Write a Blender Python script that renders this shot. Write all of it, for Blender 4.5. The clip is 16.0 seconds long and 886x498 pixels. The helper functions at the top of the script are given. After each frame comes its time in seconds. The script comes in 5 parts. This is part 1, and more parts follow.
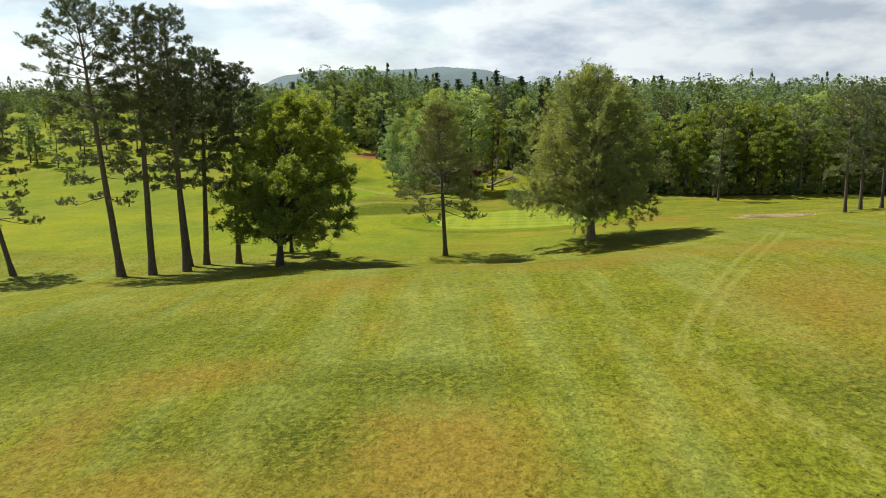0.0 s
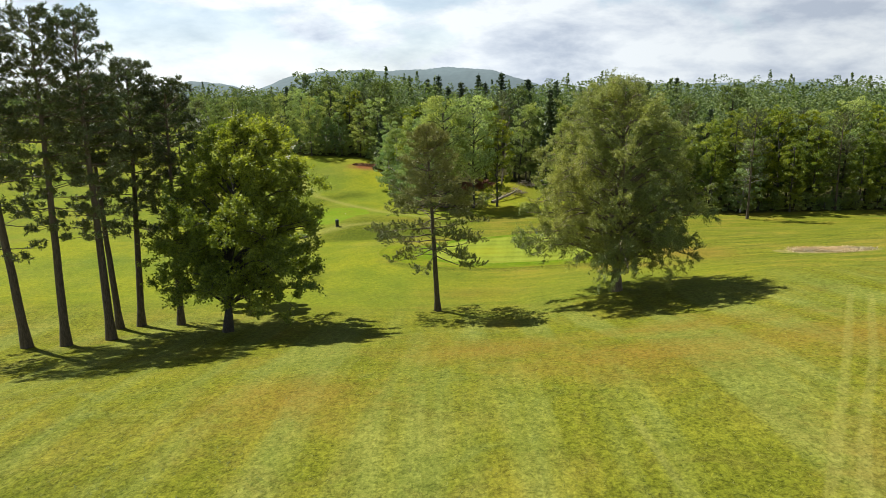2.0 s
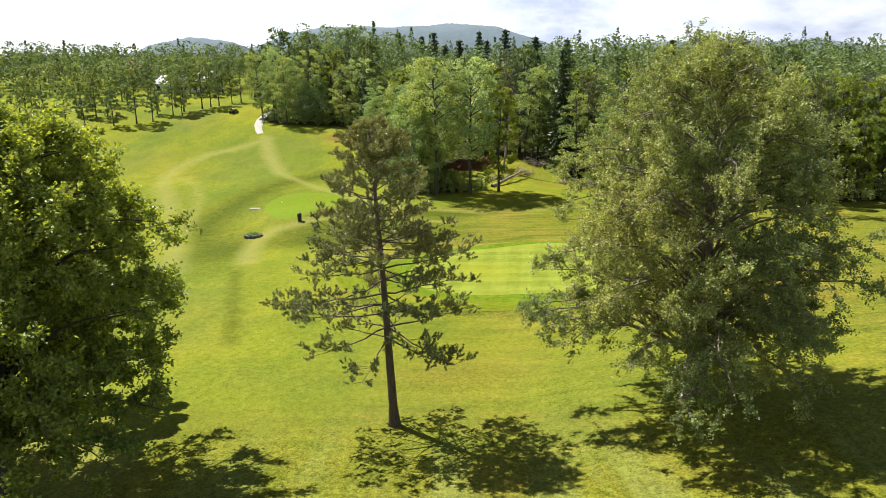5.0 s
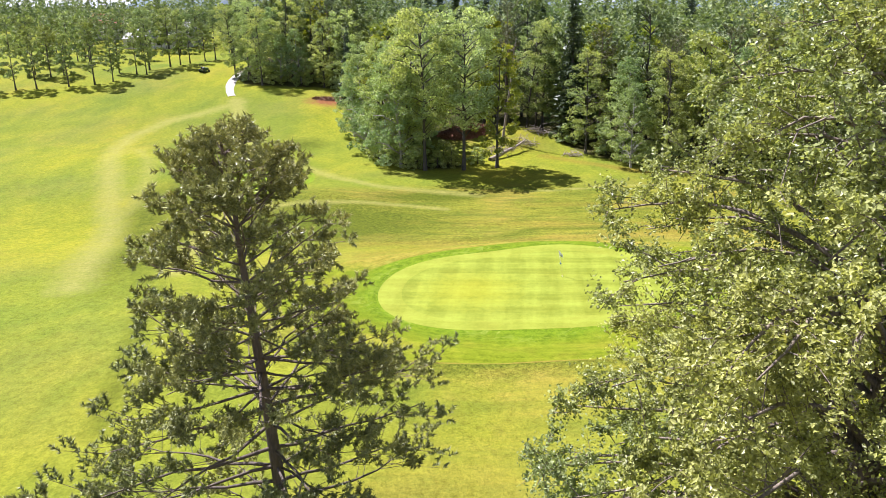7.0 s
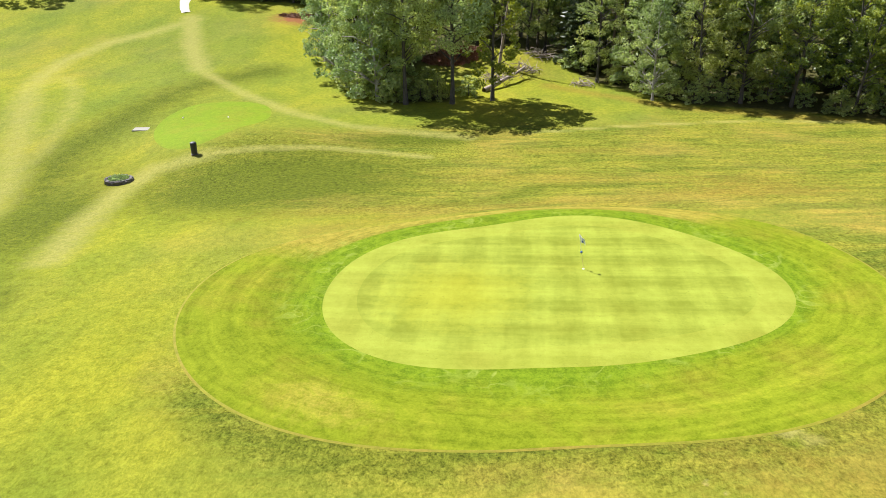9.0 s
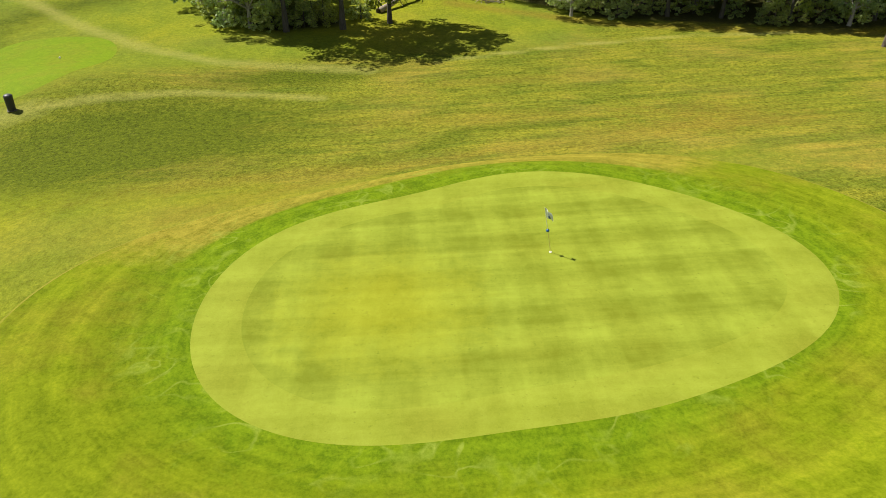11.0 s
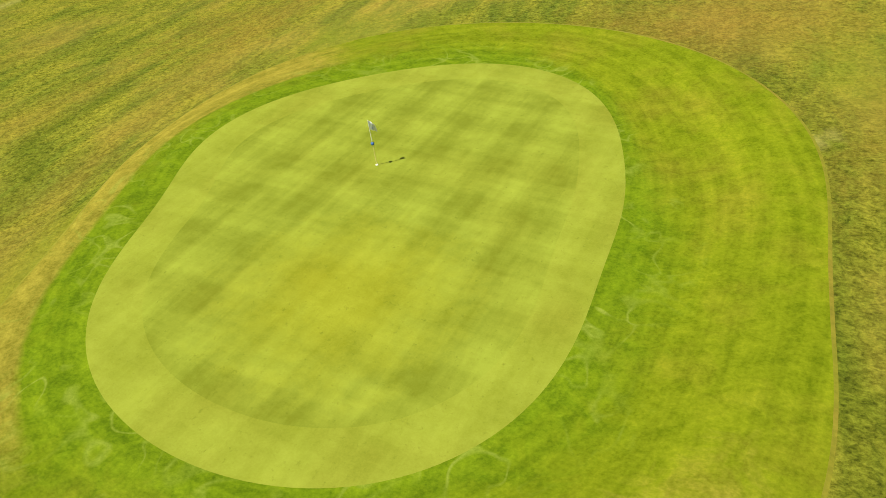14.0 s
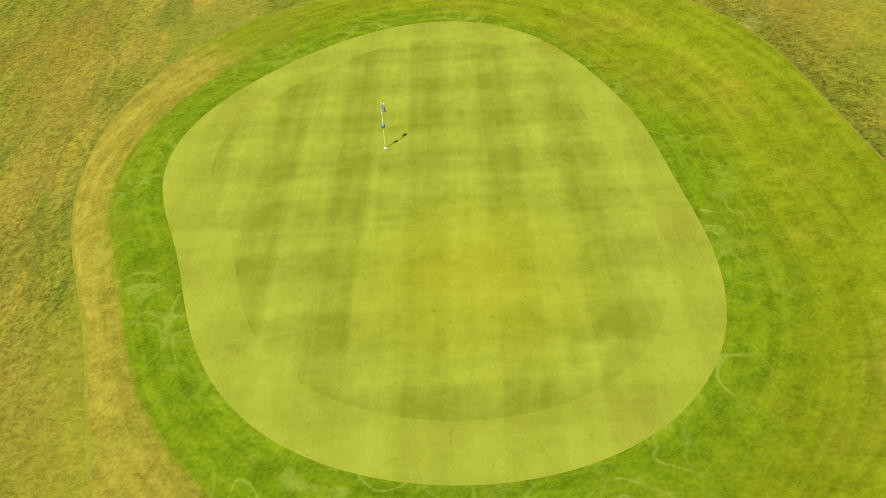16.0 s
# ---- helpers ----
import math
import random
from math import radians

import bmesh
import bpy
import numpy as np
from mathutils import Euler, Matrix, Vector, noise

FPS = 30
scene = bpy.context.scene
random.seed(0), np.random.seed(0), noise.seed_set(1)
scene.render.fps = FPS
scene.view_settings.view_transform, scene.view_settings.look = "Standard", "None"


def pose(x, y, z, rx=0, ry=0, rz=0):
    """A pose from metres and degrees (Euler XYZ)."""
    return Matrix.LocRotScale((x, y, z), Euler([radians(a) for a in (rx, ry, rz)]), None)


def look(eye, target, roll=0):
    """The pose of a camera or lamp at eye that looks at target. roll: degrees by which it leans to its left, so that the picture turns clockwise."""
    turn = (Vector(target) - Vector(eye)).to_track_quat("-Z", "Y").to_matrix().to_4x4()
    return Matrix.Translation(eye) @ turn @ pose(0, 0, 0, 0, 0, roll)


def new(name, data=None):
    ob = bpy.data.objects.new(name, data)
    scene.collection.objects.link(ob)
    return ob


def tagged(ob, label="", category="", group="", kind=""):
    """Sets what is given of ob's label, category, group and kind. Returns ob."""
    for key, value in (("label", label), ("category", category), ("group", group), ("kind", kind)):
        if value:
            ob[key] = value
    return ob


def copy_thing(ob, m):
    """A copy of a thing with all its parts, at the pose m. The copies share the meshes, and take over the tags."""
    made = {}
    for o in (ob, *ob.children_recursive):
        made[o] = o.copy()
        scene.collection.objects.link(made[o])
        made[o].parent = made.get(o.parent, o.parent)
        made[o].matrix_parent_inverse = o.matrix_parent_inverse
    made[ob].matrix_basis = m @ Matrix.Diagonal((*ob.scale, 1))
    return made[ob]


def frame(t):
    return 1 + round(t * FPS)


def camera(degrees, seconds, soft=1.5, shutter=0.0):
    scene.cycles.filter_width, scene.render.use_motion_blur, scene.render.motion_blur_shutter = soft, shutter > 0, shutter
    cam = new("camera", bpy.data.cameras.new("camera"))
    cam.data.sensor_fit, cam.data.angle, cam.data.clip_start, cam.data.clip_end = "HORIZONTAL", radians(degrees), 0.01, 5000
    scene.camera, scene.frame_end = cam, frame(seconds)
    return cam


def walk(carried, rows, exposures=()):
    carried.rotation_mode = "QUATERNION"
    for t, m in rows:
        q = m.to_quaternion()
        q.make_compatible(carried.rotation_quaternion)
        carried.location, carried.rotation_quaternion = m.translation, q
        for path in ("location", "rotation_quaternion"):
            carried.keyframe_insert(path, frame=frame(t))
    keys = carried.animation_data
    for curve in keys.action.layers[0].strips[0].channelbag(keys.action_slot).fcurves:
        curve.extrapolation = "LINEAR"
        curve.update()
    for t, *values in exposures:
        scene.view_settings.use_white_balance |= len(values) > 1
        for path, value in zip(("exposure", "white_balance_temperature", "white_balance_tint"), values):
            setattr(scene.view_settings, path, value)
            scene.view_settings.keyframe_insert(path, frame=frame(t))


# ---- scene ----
cam = camera(63.0, 16.0, 0.75)
PATH = [
    (0, (1.302, -1.259, 14.368), (1.29, 0.692, 13.928), -0.0),
    (0.5, (1.681, 2.067, 14.803), (1.659, 4.019, 14.368), -0.2),
    (1, (1.96, 5.581, 15.235), (1.934, 7.533, 14.8), -0.4),
    (1.5, (2.192, 9.121, 15.482), (2.164, 11.073, 15.049), -0.4),
    (2, (2.452, 12.858, 15.705), (2.422, 14.809, 15.265), -0.3),
    (2.5, (2.835, 16.645, 15.872), (2.803, 18.593, 15.422), -0.3),
    (3, (3.164, 20.525, 16.078), (3.13, 22.47, 15.613), -0.2),
    (5.5, (4.481, 42.051, 15.935), (4.443, 43.967, 15.364), -0.1),
    (6, (4.795, 46.277, 15.691), (4.756, 48.187, 15.099), -0.1),
    (6.5, (5.097, 50.409, 15.545), (5.058, 52.312, 14.932), -0.2),
    (7, (5.38, 54.547, 15.396), (5.343, 56.434, 14.734), -0.1),
    (7.5, (5.749, 58.992, 15.053), (5.713, 60.861, 14.343), -0.2),
    (8, (5.962, 63.301, 14.598), (5.93, 65.151, 13.839), -0.1),
    (10.5, (6.291, 79.717, 10.889), (6.394, 81.447, 9.891), -0.1),
    (11, (5.417, 82.064, 10.521), (5.672, 83.755, 9.483), 0.1),
    (11.5, (3.909, 84.032, 10.177), (4.331, 85.665, 9.103), 0.0),
    (12, (1.515, 85.917, 9.913), (2.164, 87.445, 8.798), 0.1),
    (12.5, (-1.482, 88.008, 9.593), (-0.658, 89.426, 8.448), 0.0),
    (13, (-4.292, 90.162, 9.36), (-3.205, 91.38, 8.204), -0.7),
    (13.5, (-6.549, 92.318, 9.23), (-5.209, 93.231, 8.059), -1.3),
    (14, (-8.153, 94.417, 9.168), (-6.676, 95.047, 7.976), -1.7),
    (14.5, (-9.197, 96.745, 9.127), (-7.669, 97.167, 7.909), -1.9),
    (15, (-9.765, 99.549, 9.045), (-8.216, 99.796, 7.805), -2.1),
    (15.5, (-9.845, 102.708, 9.08), (-8.297, 102.784, 7.817), -2.3),
    (16, (-9.394, 106.175, 9.224), (-7.865, 106.057, 7.94), -2.6),
]
walk(cam, [(t, look(eye, target, roll)) for t, eye, target, roll in PATH], exposures=[(0.0, 0.64, 6250, 5), (2.0, 0.68, 6200, 7), (3.0, 0.78, 6150, 8), (5.5, 1.14, 5930, 17), (7.0, 1.44, 5600, 27), (8.2, 1.47, 5500, 28), (10.3, 0.86, 6450, 7), (12.5, 0.76, 6550, 7), (16.0, 0.67, 6700, 7)])

# ---------------------------------------------------------------- light
SUN_AZ, SUN_EL = math.atan2(0.60, -0.80), radians(55.5)      # towards the sun: ahead and to the left
to_sun = Vector((math.cos(SUN_EL) * math.cos(SUN_AZ), math.cos(SUN_EL) * math.sin(SUN_AZ), math.sin(SUN_EL)))
sun = new("sun", bpy.data.lights.new("sun", "SUN"))
sun.data.energy, sun.data.angle, sun.data.color = 5.0, radians(0.6), (1.0, 0.95, 0.86)
sun.matrix_world = look((0, 0, 200), Vector((0, 0, 200)) - to_sun)

world = bpy.data.worlds.new("sky")
scene.world = world
world.use_nodes = True
wn, wl = world.node_tree.nodes, world.node_tree.links
sky = wn.new("ShaderNodeTexSky")
sky.sky_type, sky.sun_disc = "NISHITA", False
sky.sun_elevation, sky.sun_rotation = SUN_EL, math.atan2(to_sun.x, to_sun.y)
sky.dust_density, sky.air_density, sky.ozone_density = 0.15, 1.0, 2.0


def node(nt, kind, **inputs):
    n = nt.nodes.new(kind)
    for key, value in inputs.items():
        sock = n.inputs[int(key[1:])] if key[0] == "i" and key[1:].isdigit() else n.inputs[key.replace("_", " ")]
        if isinstance(value, bpy.types.NodeSocket):
            nt.links.new(value, sock)
        else:
            sock.default_value = value
    return n


def math_node(nt, op, a, b=0.0, c=0.0):
    n = nt.nodes.new("ShaderNodeMath")
    n.operation = op
    for i, v in enumerate((a, b, c)):
        if isinstance(v, bpy.types.NodeSocket):
            nt.links.new(v, n.inputs[i])
        else:
            n.inputs[i].default_value = v
    return n.outputs[0]


def mix(nt, fac, a, b, blend="MIX"):
    n = nt.nodes.new("ShaderNodeMix")
    n.data_type, n.blend_type = "RGBA", blend
    for i, v in ((0, fac), (6, a), (7, b)):
        if isinstance(v, bpy.types.NodeSocket):
            nt.links.new(v, n.inputs[i])
        else:
            n.inputs[i].default_value = (*v, 1) if isinstance(v, tuple) and len(v) == 3 else v
    return n.outputs[2]


def ramp(nt, fac, stops):
    n = nt.nodes.new("ShaderNodeValToRGB")
    nt.links.new(fac, n.inputs[0])
    el = n.color_ramp.elements
    while len(el) < len(stops):
        el.new(0.5)
    for e, (p, c) in zip(el, stops):
        e.position = p
        e.color = (*c, 1) if isinstance(c, tuple) else (c, c, c, 1)
    return n.outputs[0]


# broken cloud on a flat deck high over the place
wt = world.node_tree
direction = node(wt, "ShaderNodeTexCoord").outputs["Generated"]
sep = node(wt, "ShaderNodeSeparateXYZ", Vector=direction)
flat = node(wt, "ShaderNodeMapping", Vector=direction, Scale=(1.0, 1.0, 2.6), Location=(0.35, 0.2, 0.1)).outputs[0]
puffs = node(wt, "ShaderNodeTexNoise", Vector=flat, Scale=2.6, Detail=9.0, Roughness=0.56, Distortion=0.25).outputs[0]
cover = ramp(wt, puffs, [(0.41, 0.0), (0.52, 1.0)])
haze = node(wt, "ShaderNodeMapRange", i0=sep.outputs[2], i1=0.0, i2=0.34, i3=0.8, i4=0.0).outputs[0]
overhead = node(wt, "ShaderNodeMapRange", i0=sep.outputs[2], i1=0.22, i2=0.62, i3=1.0, i4=0.12).outputs[0]
cover = math_node(wt, "MAXIMUM", math_node(wt, "MULTIPLY", cover, overhead), haze)
body = node(wt, "ShaderNodeTexNoise", Vector=flat, Scale=7.5, Detail=9.0, Roughness=0.58, Distortion=0.15).outputs[0]
cloud_colour = ramp(wt, body, [(0.34, (0.84, 0.91, 1.05)), (0.46, (1.14, 1.19, 1.28)), (0.58, (1.44, 1.46, 1.48))])
# clouds shine more on the sun's side
sunward = wn.new("ShaderNodeVectorMath")
sunward.operation = "DOT_PRODUCT"
wl.new(direction, sunward.inputs[0])
sunward.inputs[1].default_value = (math.cos(SUN_AZ), math.sin(SUN_AZ), 0)
shine = node(wt, "ShaderNodeMapRange", i0=sunward.outputs["Value"], i1=0.15, i2=0.95, i3=0.78, i4=1.12).outputs[0]
cloud_colour = mix(wt, 1.0, cloud_colour, node(wt, "ShaderNodeCombineXYZ", X=shine, Y=shine, Z=shine).outputs[0], "MULTIPLY")
pale = node(wt, "ShaderNodeMapRange", i0=sep.outputs[2], i1=0.0, i2=0.5, i3=0.17, i4=0.07).outputs[0]
clear = mix(wt, 1.0, sky.outputs[0], node(wt, "ShaderNodeCombineXYZ", X=pale, Y=pale, Z=pale).outputs[0], "MULTIPLY")
above = mix(wt, cover, clear, cloud_colour)
background = wn["Background"]
wl.new(above, background.inputs[0])
background.inputs[1].default_value = 0.45


# ---------------------------------------------------------------- materials
def material(name):
    m = bpy.data.materials.new(name)
    m.use_nodes = True
    return m, m.node_tree, m.node_tree.nodes["Principled BSDF"]


def plain(name, colour, rough=0.6, metal=0.0, scale=8.0, amount=0.25, bump=0.15):
    m, nt, b = material(name)
    co = node(nt, "ShaderNodeTexCoord").outputs["Object"]
    n1 = node(nt, "ShaderNodeTexNoise", Vector=co, Scale=scale, Detail=6.0).outputs[0]
    n2 = node(nt, "ShaderNodeTexNoise", Vector=co, Scale=scale * 0.13, Detail=3.0).outputs[0]
    dark, light = tuple(c * (1 - amount) for c in colour), tuple(min(1, c * (1 + amount)) for c in colour)
    c = mix(nt, math_node(nt, "MULTIPLY_ADD", n2, 0.6, math_node(nt, "MULTIPLY", n1, 0.4)), dark, light)
    nt.links.new(c, b.inputs["Base Color"])
    b.inputs["Roughness"].default_value, b.inputs["Metallic"].default_value = rough, metal
    bm = node(nt, "ShaderNodeBump", Height=n1, Strength=bump)
    nt.links.new(bm.outputs[0], b.inputs["Normal"])
    return m


def leaf_material(name, dark, light, through_colour, gloss=0.45, through_share=0.35):
    """Leaves: diffuse with light coming through, each leaf its own tint, each tree its own hue."""
    m, nt, b = material(name)
    geo = node(nt, "ShaderNodeNewGeometry")
    info = node(nt, "ShaderNodeObjectInfo")
    co = node(nt, "ShaderNodeTexCoord").outputs["Object"]
    patch = node(nt, "ShaderNodeTexNoise", Vector=co, Scale=0.45, Detail=2.0).outputs[0]
    f = math_node(nt, "MULTIPLY_ADD", geo.outputs["Random Per Island"], 0.55, math_node(nt, "MULTIPLY", patch, 0.5))
    c = mix(nt, f, dark, light)
    stand = node(nt, "ShaderNodeTexNoise", Vector=node(nt, "ShaderNodeNewGeometry").outputs["Position"], Scale=0.13, Detail=2.0).outputs[0]
    c = mix(nt, ramp(nt, stand, [(0.38, 0.0), (0.62, 1.0)]), mix(nt, 1.0, c, (0.72, 0.80, 0.85), "MULTIPLY"), mix(nt, 1.0, c, (1.22, 1.15, 1.0), "MULTIPLY"))
    tint = node(nt, "ShaderNodeHueSaturation", Hue=math_node(nt, "MULTIPLY_ADD", info.outputs["Random"], 0.022, 0.489),
                Saturation=math_node(nt, "MULTIPLY_ADD", info.outputs["Random"], -0.2, 1.05),
                Value=math_node(nt, "MULTIPLY_ADD", info.outputs["Random"], 0.35, 0.85), Color=c).outputs[0]
    nt.links.new(tint, b.inputs["Base Color"])
    b.inputs["Roughness"].default_value = gloss
    b.inputs["Specular IOR Level"].default_value = 0.35
    tr = node(nt, "ShaderNodeBsdfTranslucent", Color=mix(nt, 1.0, tint, through_colour, "MULTIPLY"))
    ms = node(nt, "ShaderNodeMixShader", i0=through_share, i1=b.outputs[0], i2=tr.outputs[0])
    nt.links.new(ms.outputs[0], nt.nodes["Material Output"].inputs[0])
    return m


def bark_material(name, dark, light, upper=None, split=(4, 12)):
    m, nt, b = material(name)
    co = node(nt, "ShaderNodeTexCoord").outputs["Object"]
    mp = node(nt, "ShaderNodeMapping", Vector=co, Scale=(1, 1, 0.18)).outputs[0]
    n1 = node(nt, "ShaderNodeTexNoise", Vector=mp, Scale=14.0, Detail=7.0, Roughness=0.65).outputs[0]
    n2 = node(nt, "ShaderNodeTexNoise", Vector=co, Scale=0.7, Detail=3.0).outputs[0]
    c = mix(nt, ramp(nt, n1, [(0.35, 0.0), (0.65, 1.0)]), dark, light)
    c = mix(nt, math_node(nt, "MULTIPLY", n2, 0.25), c, (0.13, 0.135, 0.10))
    if upper:
        z = node(nt, "ShaderNodeSeparateXYZ", Vector=co).outputs[2]
        mr = node(nt, "ShaderNodeMapRange", i0=z, i1=split[0], i2=split[1])
        c = mix(nt, mr.outputs[0], c, mix(nt, n1, tuple(v * 0.7 for v in upper), upper))
    nt.links.new(c, b.inputs["Base Color"])
    b.inputs["Roughness"].default_value = 0.9
    nt.links.new(node(nt, "ShaderNodeBump", Height=n1, Strength=0.7, Distance=0.03).outputs[0], b.inputs["Normal"])
    return m


def grass_tone(nt, co, dark, light, dry, fine=16.0, clump=2.2, patch=0.16, contrast=1.0, parched=0.65):
    """Grass at four scales: blades, tufts, clumps and patches. Returns colour and height."""
    stretch = node(nt, "ShaderNodeMapping", Vector=co, Scale=(1.0, 0.8, 1.0)).outputs[0]
    blades = node(nt, "ShaderNodeTexNoise", Vector=stretch, Scale=fine, Detail=5.0, Roughness=0.7).outputs[0]
    tufts = node(nt, "ShaderNodeTexNoise", Vector=stretch, Scale=clump, Detail=6.0, Roughness=0.62, Distortion=0.6).outputs[0]
    areas = node(nt, "ShaderNodeTexNoise", Vector=co, Scale=patch, Detail=5.0, Roughness=0.6).outputs[0]
    lo, hi = 0.5 - 0.17 / contrast, 0.5 + 0.17 / contrast
    f = math_node(nt, "MULTIPLY_ADD", ramp(nt, blades, [(lo, 0.0), (hi, 1.0)]), 0.5, math_node(nt, "MULTIPLY", ramp(nt, tufts, [(lo, 0.0), (hi, 1.0)]), 0.5))
    c = mix(nt, f, dark, light)
    c = mix(nt, math_node(nt, "MULTIPLY", ramp(nt, areas, [(0.47, 0.0), (0.66, 1.0)]), parched), c, mix(nt, f, tuple(v * 0.55 for v in dry), dry))
    h = math_node(nt, "ADD", math_node(nt, "MULTIPLY", blades, 0.35), tufts)
    return c, h, f


def ground_material():
    m, nt, b = material("rough_grass")
    co = node(nt, "ShaderNodeNewGeometry").outputs["Position"]
    rough, h, f = grass_tone(nt, co, (0.040, 0.046, 0.0035), (0.222, 0.228, 0.019), (0.27, 0.20, 0.036), 10.0, 4.0, 0.16, 1.25, 0.35)

    def mask(name, soft=0.25):
        a = node(nt, "ShaderNodeAttribute")
        a.attribute_name = name
        n = node(nt, "ShaderNodeTexNoise", Vector=co, Scale=0.9, Detail=6.0, Roughness=0.7).outputs[0]
        wob = math_node(nt, "MULTIPLY_ADD", math_node(nt, "SUBTRACT", n, 0.5), soft * 3.0, a.outputs["Fac"])
        mr = node(nt, "ShaderNodeMapRange", i0=wob, i1=0.5 - soft, i2=0.5 + soft)
        return mr.outputs[0]

    swath = node(nt, "ShaderNodeTexNoise", Vector=node(nt, "ShaderNodeMapping", Vector=co, Scale=(0.42, 0.035, 0.1), Rotation=(0, 0, 0.12)).outputs[0], Scale=1.0, Detail=3.0).outputs[0]
    rough = mix(nt, math_node(nt, "MULTIPLY", ramp(nt, swath, [(0.44, 0.0), (0.60, 1.0)]), 0.65), rough, mix(nt, f, (0.08, 0.098, 0.016), (0.235, 0.255, 0.056)))
    broad = node(nt, "ShaderNodeTexNoise", Vector=co, Scale=0.33, Detail=6.0, Roughness=0.65, Distortion=0.8).outputs[0]
    rough = mix(nt, ramp(nt, broad, [(0.36, 0.0), (0.64, 1.0)]), mix(nt, 1.0, rough, (0.84, 0.87, 0.80), "MULTIPLY"), mix(nt, 1.0, rough, (1.13, 1.10, 1.12), "MULTIPLY"))
    # streaks left by the mower down the slope
    streak = node(nt, "ShaderNodeTexNoise", Vector=node(nt, "ShaderNodeMapping", Vector=co, Scale=(2.4, 0.10, 0.3), Rotation=(0, 0, -0.06)).outputs[0], Scale=1.0, Detail=5.0, Roughness=0.6).outputs[0]
    rough = mix(nt, ramp(nt, streak, [(0.38, 0.0), (0.62, 1.0)]), mix(nt, 1.0, rough, (0.90, 0.92, 0.89), "MULTIPLY"), mix(nt, 1.0, rough, (1.08, 1.07, 1.09), "MULTIPLY"))
    golden, hg, fg = grass_tone(nt, co, (0.038, 0.046, 0.003), (0.232, 0.240, 0.024), (0.27, 0.218, 0.036), 10.0, 4.0, 0.13, 1.3)
    lie = node(nt, "ShaderNodeTexNoise", Vector=node(nt, "ShaderNodeMapping", Vector=co, Scale=(0.16, 0.75, 0.3), Rotation=(0, 0, -0.45)).outputs[0], Scale=1.0, Detail=6.0, Roughness=0.62, Distortion=0.5).outputs[0]
    golden = mix(nt, ramp(nt, lie, [(0.36, 0.0), (0.64, 1.0)]), mix(nt, 1.0, golden, (0.62, 0.74, 0.7), "MULTIPLY"), mix(nt, 1.0, golden, (1.22, 1.13, 1.1), "MULTIPLY"))
    # browned and bluish areas lie side by side on the hillside
    tan = node(nt, "ShaderNodeTexNoise", Vector=node(nt, "ShaderNodeMapping", Vector=co, Location=(31, 7, 0), Scale=(1.0, 0.75, 1)).outputs[0], Scale=0.21, Detail=7.0, Roughness=0.68, Distortion=1.1).outputs[0]
    rough = mix(nt, math_node(nt, "MULTIPLY", ramp(nt, tan, [(0.53, 0.0), (0.70, 1.0)]), 0.3), rough, mix(nt, f, (0.085, 0.058, 0.010), (0.28, 0.205, 0.055)))
    rough = mix(nt, math_node(nt, "MULTIPLY", ramp(nt, tan, [(0.30, 1.0), (0.44, 0.0)]), 0.3), rough, mix(nt, f, (0.055, 0.08, 0.012), (0.22, 0.26, 0.085)))
    hillside = node(nt, "ShaderNodeAttribute")
    hillside.attribute_name = "hillside"
    rough = mix(nt, hillside.outputs["Fac"], golden, rough)
    fair, hf, ff = grass_tone(nt, co, (0.088, 0.102, 0.007), (0.212, 0.232, 0.018), (0.2184, 0.21, 0.028), 9.0, 2.6, 0.06, 1.1)
    wide = node(nt, "ShaderNodeTexNoise", Vector=node(nt, "ShaderNodeMapping", Vector=co, Scale=(0.05, 0.028, 0.05), Rotation=(0, 0, -0.3)).outputs[0], Scale=1.0, Detail=4.0, Roughness=0.55).outputs[0]
    fair = mix(nt, ramp(nt, wide, [(0.36, 0.0), (0.62, 1.0)]), mix(nt, 1.0, fair, (0.80, 0.90, 1.05), "MULTIPLY"), mix(nt, 1.0, fair, (1.18, 1.12, 0.8), "MULTIPLY"))
    mottle = node(nt, "ShaderNodeTexNoise", Vector=node(nt, "ShaderNodeMapping", Vector=co, Scale=(0.30, 0.16, 0.2), Rotation=(0, 0, -0.25)).outputs[0], Scale=1.0, Detail=6.0, Roughness=0.62, Distortion=0.4).outputs[0]
    fair = mix(nt, ramp(nt, mottle, [(0.36, 0.0), (0.64, 1.0)]), mix(nt, 1.0, fair, (0.84, 0.90, 0.95), "MULTIPLY"), mix(nt, 1.0, fair, (1.13, 1.08, 1.1), "MULTIPLY"))
    lush = mix(nt, f, (0.017, 0.026, 0.002), (0.115, 0.140, 0.009))
    dry = mix(nt, f, (0.085, 0.062, 0.006), (0.25, 0.19, 0.028))
    worn = mix(nt, f, (0.17, 0.165, 0.035), (0.32, 0.30, 0.08))
    spots = node(nt, "ShaderNodeTexNoise", Vector=co, Scale=3.6, Detail=6.0, Roughness=0.72, Distortion=0.4).outputs[0]
    tussock = mix(nt, ramp(nt, spots, [(0.45, 0.0), (0.60, 1.0)]), mix(nt, f, (0.018, 0.024, 0.003), (0.085, 0.10, 0.009)), mix(nt, f, (0.075, 0.082, 0.009), (0.225, 0.225, 0.026)))
    straw = mix(nt, f, (0.27, 0.20, 0.09), (0.56, 0.43, 0.25))
    brown = mix(nt, f, (0.105, 0.068, 0.009), (0.265, 0.178, 0.029))
    soil = mix(nt, f, (0.1092, 0.0378, 0.0168), (0.252, 0.0924, 0.042))
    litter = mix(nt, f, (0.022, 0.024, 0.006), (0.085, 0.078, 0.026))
    c = mix(nt, mask("fairway", 0.35), rough, fair)
